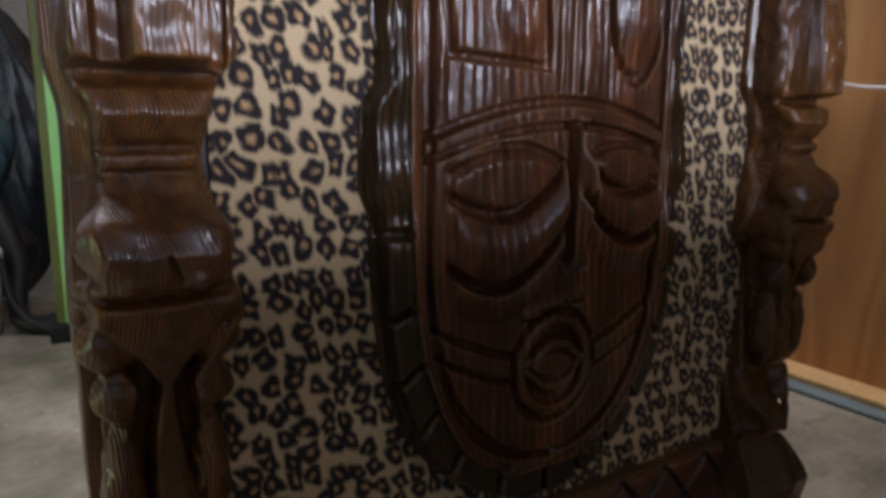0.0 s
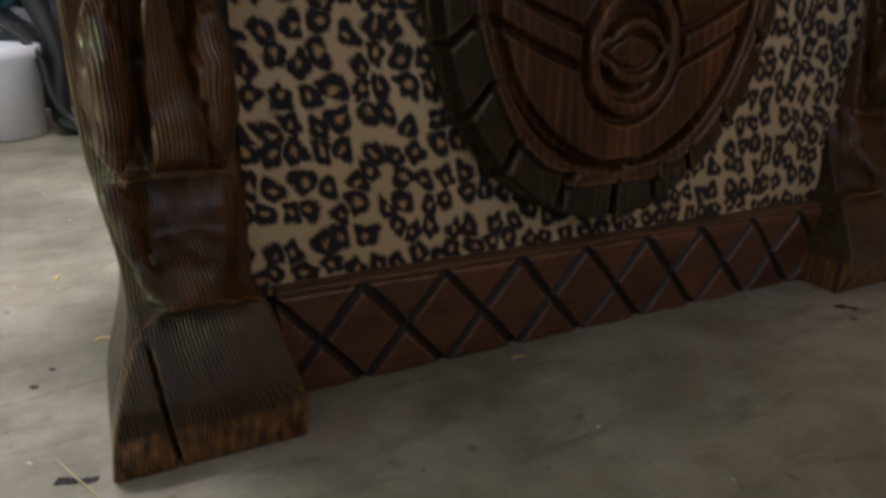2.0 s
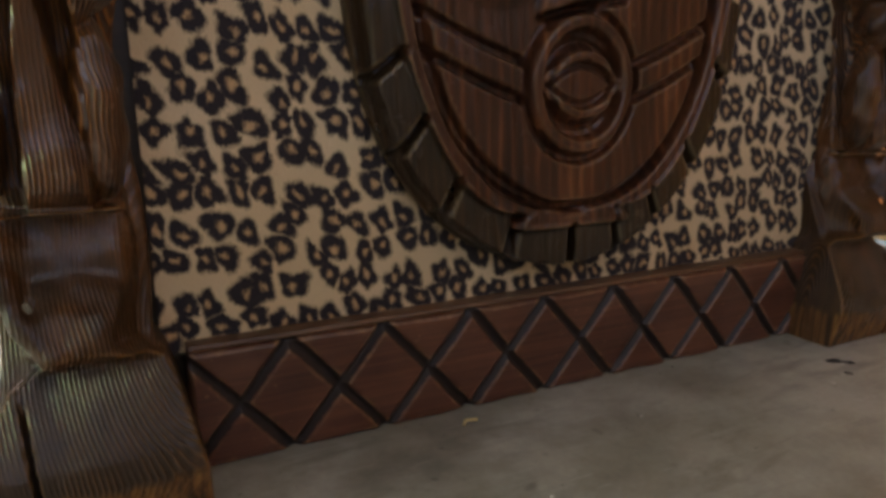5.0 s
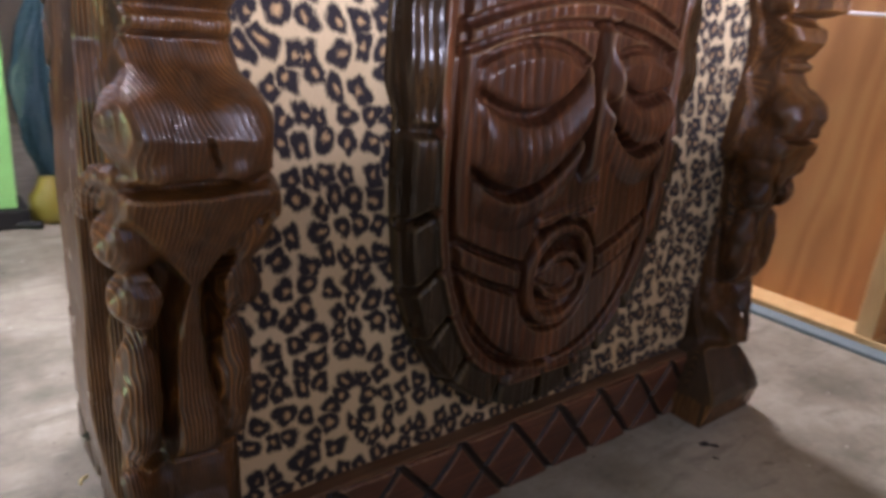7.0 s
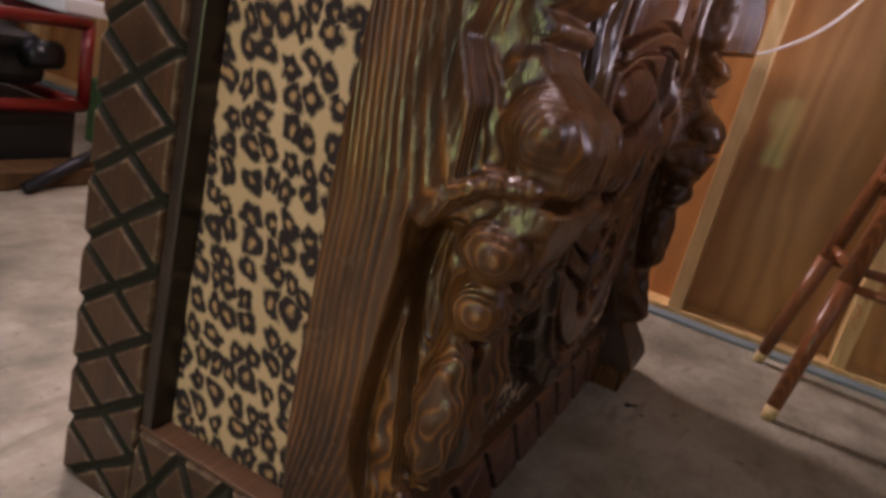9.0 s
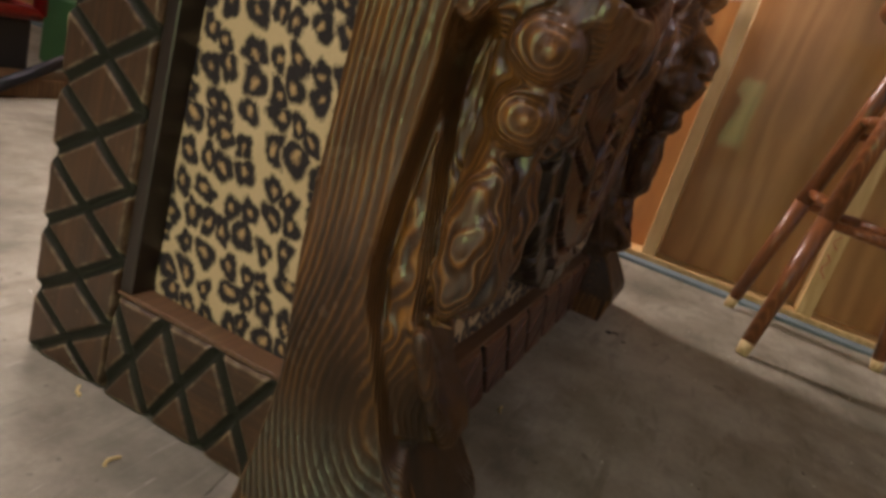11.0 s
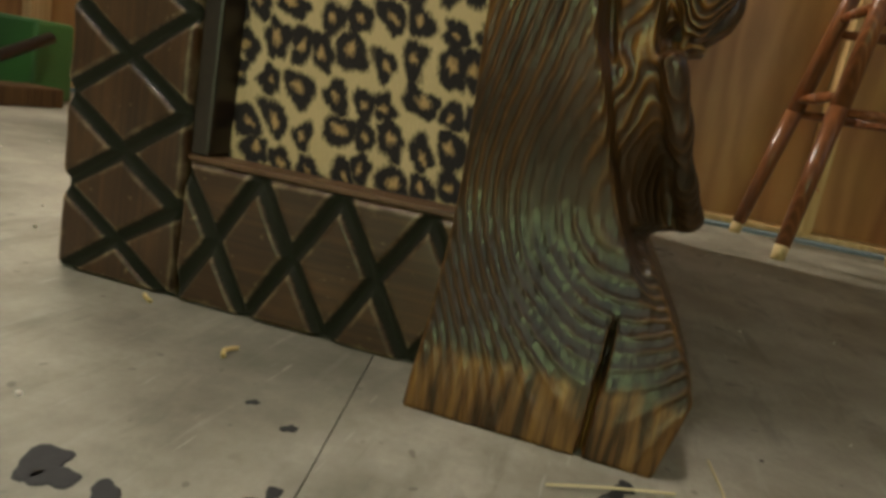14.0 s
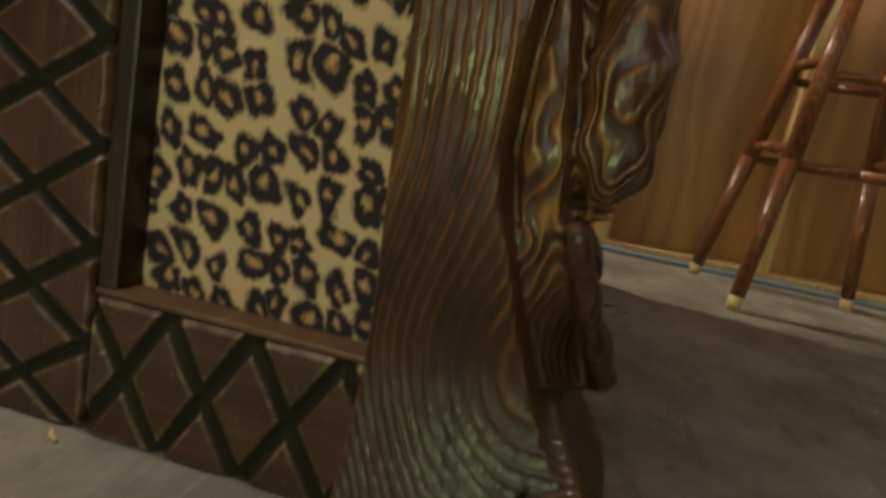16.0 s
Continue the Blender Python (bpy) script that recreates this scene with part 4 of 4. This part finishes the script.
    h += upper * 0.012 * (1 - step(0.2, 0.95, r2))
    # raised grain, running up and down
    warp = x + 0.030 * rough_field(x * 1.0, z * 0.30, 31, 30) + 0.006 * rough_field(x, z * 0.4, 33, 95) + 0.12 * (h - 0.03)
    lively = np.clip(0.35 + 1.4 * rough_field(x, z * 0.35, 37, 26), 0.05, 1.3)
    h += (0.0004 + 0.0007 * step(0.6, 0.66, z)) * np.sin(warp * 430) * lively + 0.0003 * np.sin(warp * 1310 + 1) * lively
    h += 0.0010 * rough_field(x, z, 41, 90)
    Y = 0.016 - np.clip(h, 0.001, 0.08)
    # side wall back to the panel
    X = np.concatenate([x[:, :1], x, x[:, -1:]], 1) + MIDDLE
    Z = np.concatenate([z[:, :1], z, z[:, -1:]], 1)
    Y = np.concatenate([np.full_like(Y[:, :1], 0.024), Y, np.full_like(Y[:, :1], 0.024)], 1)
    ob = grid_mesh("carved_mask", X, Y, Z, MASKWOOD, bar, label="large glossy carved wooden tiki mask")
    ob.data.materials.append(MASKRIM)
    rim = np.pad((e > 0.017).astype(np.int32), ((0, 0), (1, 1)), mode="edge")
    ob.data.polygons.foreach_set("material_index", rim[:-1, :-1].ravel())
    return ob


carved_mask()


# ---- the stool ----
def bar_stool():
    cx, cy, top = 1.165, -0.475, 0.70
    st = thing("bar_stool", "reddish-brown turned wooden bar stool on the concrete", "stool")
    feet = ((0.998, -0.323), (1.345, -0.287), (1.29, -0.617), (0.955, -0.65))

    def leg_at(f, z):
        k = 1 - 0.62 * z / 0.69
        return Vector((cx + (f[0] - cx) * k, cy + (f[1] - cy) * k, z))

    for f in feet:
        bm = bmesh.new()
        rod(bm, leg_at(f, 0.028), leg_at(f, 0.30), 0.0145, 0.0185)
        rod(bm, leg_at(f, 0.30), leg_at(f, 0.69), 0.0185, 0.016)
        leg = part("leg", bm, STOOLWOOD, st, smooth=True)
        part("foot_tip", rod(bmesh.new(), leg_at(f, 0.0), leg_at(f, 0.028), 0.0125, 0.0145), RAWTIP, leg, "pale unstained leg end", smooth=True)
    for i, (za, zb) in enumerate(((0.325, 0.50), (0.295, 0.47), (0.325, 0.50), (0.295, 0.47))):
        a, b = feet[i], feet[(i + 1) % 4]
        for z in (za, zb):
            bm = bmesh.new()
            p, q = leg_at(a, z), leg_at(b, z)
            m = (p + q) / 2
            rod(bm, p, m, 0.008, 0.0115)
            rod(bm, m, q, 0.0115, 0.008)
            part("rung", bm, STOOLWOOD, st, smooth=True)
    part("seat", lathe(bmesh.new(), ((0.13, 0.685), (0.165, 0.69), (0.172, 0.70), (0.17, 0.715), (0.15, 0.722), (0.05, 0.716)), 48, Matrix.Translation((cx, cy, 0))), STOOLWOOD, st, smooth=True)


bar_stool()

cord = tagged(mesh_object("extension_cord", tube(bmesh.new(), ((1.30, 0.42, 0.80), (1.40, 0.22, 0.70), (1.44, 0.08, 0.684), (1.443, -0.03, 0.70), (1.444, -0.09, 0.73), (1.444, -0.155, 0.782), (1.445, -0.21, 0.856), (1.445, -0.30, 1.02), (1.446, -0.36, 1.2)), 0.0034, steps=10), CORD, None, True), "thin white electric cord hanging along the wall", "cord")

# red crayon strokes on the second stud
RED = plain("red_crayon", (0.45, 0.05, 0.04), 0.7)
for a, pts in enumerate((((-0.468, 0.13), (-0.452, 0.15), (-0.462, 0.175), (-0.450, 0.19)), ((-0.466, 0.205), (-0.452, 0.22), (-0.464, 0.24)))):
    ob = mesh_object("crayon_mark", tube(bmesh.new(), [(1.4495, y, z) for y, z in pts], 0.0012, 6, 5), RED, None, True)
    tagged(ob, "red crayon scrawl on the pale stud", "mark", "crayon marks")

# ---- clutter behind the bar ----
cab = thing("green_board", "bright green painted upright board with an olive edge", "board")
part("face_panel", boxed((-0.010, 1.44, 0.05), (0.075, 1.46, 1.5), 0.002), GREEN, cab)
part("edge_strip", boxed((-0.030, 1.443, 0.05), (-0.0105, 1.50, 1.5), 0.002), OLIVE, cab)
part("base_block", boxed((-0.05, 1.42, 0.0), (0.10, 1.58, 0.049), 0.004), BLACKRUBBER, cab)


def bag(name, centre, size, material, label, seed):
    """A slumped plastic bag with folds."""
    u, v = np.meshgrid(np.linspace(0, math.tau, 150, endpoint=False), np.linspace(0.02, 0.98, 90))
    r = np.sin(v * math.pi) ** 0.55
    f = 1 + 0.16 * rough_field(u * 1.0, v * 2.2, seed, 4) + 0.09 * rough_field(np.cos(u) * 3, np.sin(u) * 3 + v * 5, seed + 1, 4) + 0.04 * np.sin(u * 11 + 7 * v)
    for q, amount in ((3, 0.22), (6, 0.14), (12, 0.07)):
        f = f - amount * np.abs(rough_field(np.cos(u) * q * 0.6, np.sin(u) * q * 0.6 + v * q, seed + q, 3.2))
    X = centre[0] + size[0] * r * f * np.cos(u)
    Y = centre[1] + size[1] * r * f * np.sin(u)
    Z = centre[2] + size[2] * v * (1 + 0.06 * rough_field(u, v, seed + 2, 5))
    ob = grid_mesh(name, X, Y, Z, material, None, wrap=True, caps=True)
    return tagged(ob, label, "bag")


bag("plastic_bag", (-0.30, 1.86, 0.30), (0.22, 0.14, 0.42), TEALBAG, "crumpled dark teal plastic bag among the clutter", 5)
bag("plastic_bag", (-0.32, 1.88, 0.0), (0.28, 0.15, 0.36), BLACKBAG, "low black plastic bag slumped on the floor", 31)
bag("plastic_bag", (-0.42, 1.98, 0.66), (0.30, 0.12, 0.62), GREYBAG, "grey-blue crumpled plastic sheet behind the bags", 9)
bag("plastic_bag", (-0.14, 2.0, 0.0), (0.22, 0.14, 0.95), BLACKBAG, "tall black plastic bag standing on the floor", 14)
bag("plastic_bag", (-0.75, 2.02, 0.0), (0.35, 0.16, 1.1), BLACKBAG, "tall black plastic bag standing on the floor", 18)


def bucket():
    b = thing("white_bucket", "white plastic bucket standing on the concrete floor", "bucket", (-0.285, 1.62, 0.0))
    part("pail", lathe(bmesh.new(), ((0.115, 0.0), (0.122, 0.004), (0.136, 0.20), (0.141, 0.205), (0.141, 0.235), (0.138, 0.238), (0.13, 0.236), (0.118, 0.02), (0.02, 0.015))), WHITEPLASTIC, b, smooth=True)
    pts = [(0.143 * math.cos(a), 0.143 * math.sin(a), 0.215 - 0.10 * math.sin(a - 0.6)) for a in [0.6 + i * math.pi / 8 for i in range(9)]]
    part("handle", tube(bmesh.new(), pts, 0.003), DARKMETAL, b, smooth=True)


bucket()
tagged(mesh_object("vacuum_hose", tube(bmesh.new(), ((-0.62, 1.72, 0.62), (-0.38, 1.66, 0.56), (-0.18, 1.64, 0.40), (-0.11, 1.62, 0.22), (-0.12, 1.60, 0.08), (-0.10, 1.56, 0.032), (0.0, 1.5, 0.032)), 0.024, 14, 14, 0.10), BLACKRUBBER, None, True), "ribbed black vacuum hose curving down to the floor", "hose")
tagged(mesh_object("black_cable", tube(bmesh.new(), ((-0.6, 1.66, 0.42), (-0.36, 1.62, 0.36), (-0.17, 1.58, 0.24), (-0.13, 1.55, 0.10), (-0.07, 1.52, 0.0305), (0.05, 1.44, 0.013), (0.12, 1.40, 0.012)), 0.010, 12, 10), BLACKRUBBER, None, True), "black rubber cable curving down to the floor", "cable")


def red_machine():
    m = thing("red_generator", "red steel-framed machine with a black engine", "generator")
    x0, x1, y0, y1, z0, z1 = 0.34, 0.755, 1.45, 1.80, 0.175, 0.385
    cab_tubes = (((x0, y0, z0), (x1, y0, z0)), ((x0, y0, z1), (x1, y0, z1)), ((x1, y0, z0), (x1, y0, z1)), ((x1, y0, z0), (x1, y1, z0)), ((x1, y0, z1), (x1, y1, z1)), ((x0, y0, z0), (x0, y0, z1)))
    for a, b in cab_tubes:
        part("frame_tube", rod(bmesh.new(), a, b, 0.016), REDPAINT, m, smooth=True)
    part("engine", boxed((x0 + 0.03, y0 + 0.07, z0 + 0.03), (x1 - 0.05, y1, z1 - 0.05), 0.03), BLACKRUBBER, m)
    for i in range(6):
        part("cooling_fin", boxed((x0 + 0.06, y0 + 0.045, z0 + 0.040 + 0.018 * i), (x0 + 0.20, y0 + 0.10, z0 + 0.046 + 0.018 * i), 0.002), DARKMETAL, m)
    part("muffler", rod(bmesh.new(), (x1 - 0.14, y0 + 0.03, z0 + 0.12), (x1 - 0.06, y0 + 0.03, z0 + 0.12), 0.035), DARKMETAL, m, smooth=True)
    part("base", boxed((x0, y0 + 0.02, 0.0), (x1, y1, z0 - 0.017), 0.01), BLACKRUBBER, m)


red_machine()
tagged(mesh_object("timber_plank", boxed((0.30, 1.33, 0.0), (0.96, 1.43, 0.045), 0.004), PLANKWOOD, None), "brown timber plank lying on the concrete floor", "plank")
tagged(mesh_object("steel_bar", rod(bmesh.new(), (0.52, 1.30, 0.014), (1.0, 1.42, 0.16), 0.014), DARKMETAL, None, True), "dark steel bar leaning over the plank", "bar")
tagged(mesh_object("green_crate", boxed((0.985, 1.45, 0.0), (1.11, 1.75, 0.20), 0.01), DARKGREEN, None), "green plastic crate standing behind the plank", "crate")
tagged(mesh_object("white_box", boxed((0.70, 1.47, 0.402), (0.86, 1.75, 0.44), 0.006), WHITEPLASTIC, None), "flat white box lying on top of the machine", "box")
bag("plastic_bag", (0.23, 1.62, 0.0), (0.13, 0.12, 0.62), TEALBAG, "crumpled dark teal plastic bag beside the green board", 23)
tagged(mesh_object("yellow_tool", lathe(bmesh.new(), ((0.03, 0.0), (0.045, 0.01), (0.045, 0.07), (0.03, 0.09), (0.02, 0.12)), 24, Matrix.Translation((0.15, 1.47, 0.0))), YELLOW, None, True), "small yellow plastic canister on the floor", "canister")

# ---- marks and crumbs on the floor ----
STAIN = plain("oil_stain", (0.022, 0.021, 0.022), 0.75, vary=0.5)
CHIP = plain("wood_chip", (0.62, 0.46, 0.20), 0.7)
GRIT = plain("pale_grit", (0.66, 0.62, 0.55), 0.8)


def blot(bm, x, y, r, seed):
    rnd = random.Random(seed)
    ph = [rnd.uniform(0, 6.3) for _ in range(3)]
    ring = []
    for i in range(22):
        a = i * math.tau / 22
        q = r * (1 + 0.22 * math.sin(2 * a + ph[0]) + 0.13 * math.sin(3 * a + ph[1]) + 0.10 * math.sin(5 * a + ph[2]))
        ring.append((q, a))
    top = [bm.verts.new((x + 0.85 * q * math.cos(a), y + 0.85 * q * math.sin(a), 0.0006)) for q, a in ring]
    low = [bm.verts.new((x + q * math.cos(a), y + q * math.sin(a), 0.0001)) for q, a in ring]
    bm.faces.new(top)
    for i in range(22):
        bm.faces.new((low[i], low[(i + 1) % 22], top[(i + 1) % 22], top[i]))


bm = bmesh.new()
rnd = random.Random(3)
for x, y, r in ((-0.212, 0.196, 0.012), (-0.219, 0.183, 0.009), (-0.216, 0.160, 0.007), (-0.219, 0.133, 0.008), (-0.223, 0.114, 0.007), (-0.229, 0.102, 0.006), (-0.193, 0.106, 0.004), (-0.181, 0.101, 0.0045), (-0.126, 0.123, 0.0042), (-0.111, 0.154, 0.0034), (-0.080, -0.052, 0.006), (-0.090, -0.048, 0.005), (-0.098, -0.044, 0.006), (-0.24, 0.15, 0.010), (-0.25, 0.12, 0.012), (0.79, -0.084, 0.008), (0.80, -0.095, 0.006), (0.77, -0.115, 0.004)):
    blot(bm, x, y, r, int(1000 * (x + 2 * y)))
for _ in range(60):
    blot(bm, rnd.uniform(-1.0, 1.3), rnd.uniform(-0.6, 1.2), rnd.uniform(0.0008, 0.0022), rnd.randint(0, 9999))
tagged(mesh_object("oil_drips", bm, STAIN), "dark dried oil drips on the concrete", "stain", kind="stuff")
bm = bmesh.new()
for _ in range(260):
    s, x, y = rnd.uniform(0.0006, 0.0022), rnd.uniform(-1.1, 1.35), rnd.uniform(-0.7, 1.3)
    if -0.07 < x < 0.99 and -0.09 < y < 0.41:
        continue
    bmesh.ops.create_icosphere(bm, subdivisions=1, radius=s, matrix=Matrix.LocRotScale((x, y, s * 0.5), Euler((rnd.random(), rnd.random(), rnd.random())), (1.5, 1, 0.6)))
tagged(mesh_object("grit", bm, GRIT), "pale crumbs of grit on the concrete", "grit", kind="stuff")
for x, y, a in ((-0.063, 0.201, 10), (-0.016, 0.301, 60), (0.333, -0.028, 20), (-0.112, 0.42, 80)):
    bm = bmesh.new()
    tube(bm, [(-0.008, 0.0, 0.002), (-0.003, 0.002, 0.0035), (0.004, 0.0, 0.003), (0.009, -0.002, 0.002)], 0.0016, 6, 4)
    ob = mesh_object("wood_chip", bm, CHIP, None, True)
    ob.matrix_world = pose(x, y, 0, 0, 0, a)
    tagged(ob, "small pale wood chip on the concrete", "wood chip", "wood chips")

# dry fibres of straw that caught at the bar's foot
STRAW = plain("dry_straw", (0.62, 0.52, 0.30), 0.7)
for pts in (((-0.150, -0.075, 0.002), (-0.115, -0.098, 0.004), (-0.070, -0.104, 0.003), (-0.020, -0.100, 0.002)), ((-0.165, -0.040, 0.002), (-0.130, -0.066, 0.003), (-0.095, -0.086, 0.002)), ((-0.105, -0.012, 0.002), (-0.090, -0.045, 0.003), (-0.074, -0.078, 0.002))):
    ob = mesh_object("straw", tube(bmesh.new(), pts, 0.0007, 6, 8), STRAW, None, True)
    tagged(ob, "thin dry straw lying on the concrete", "straw", "straws")
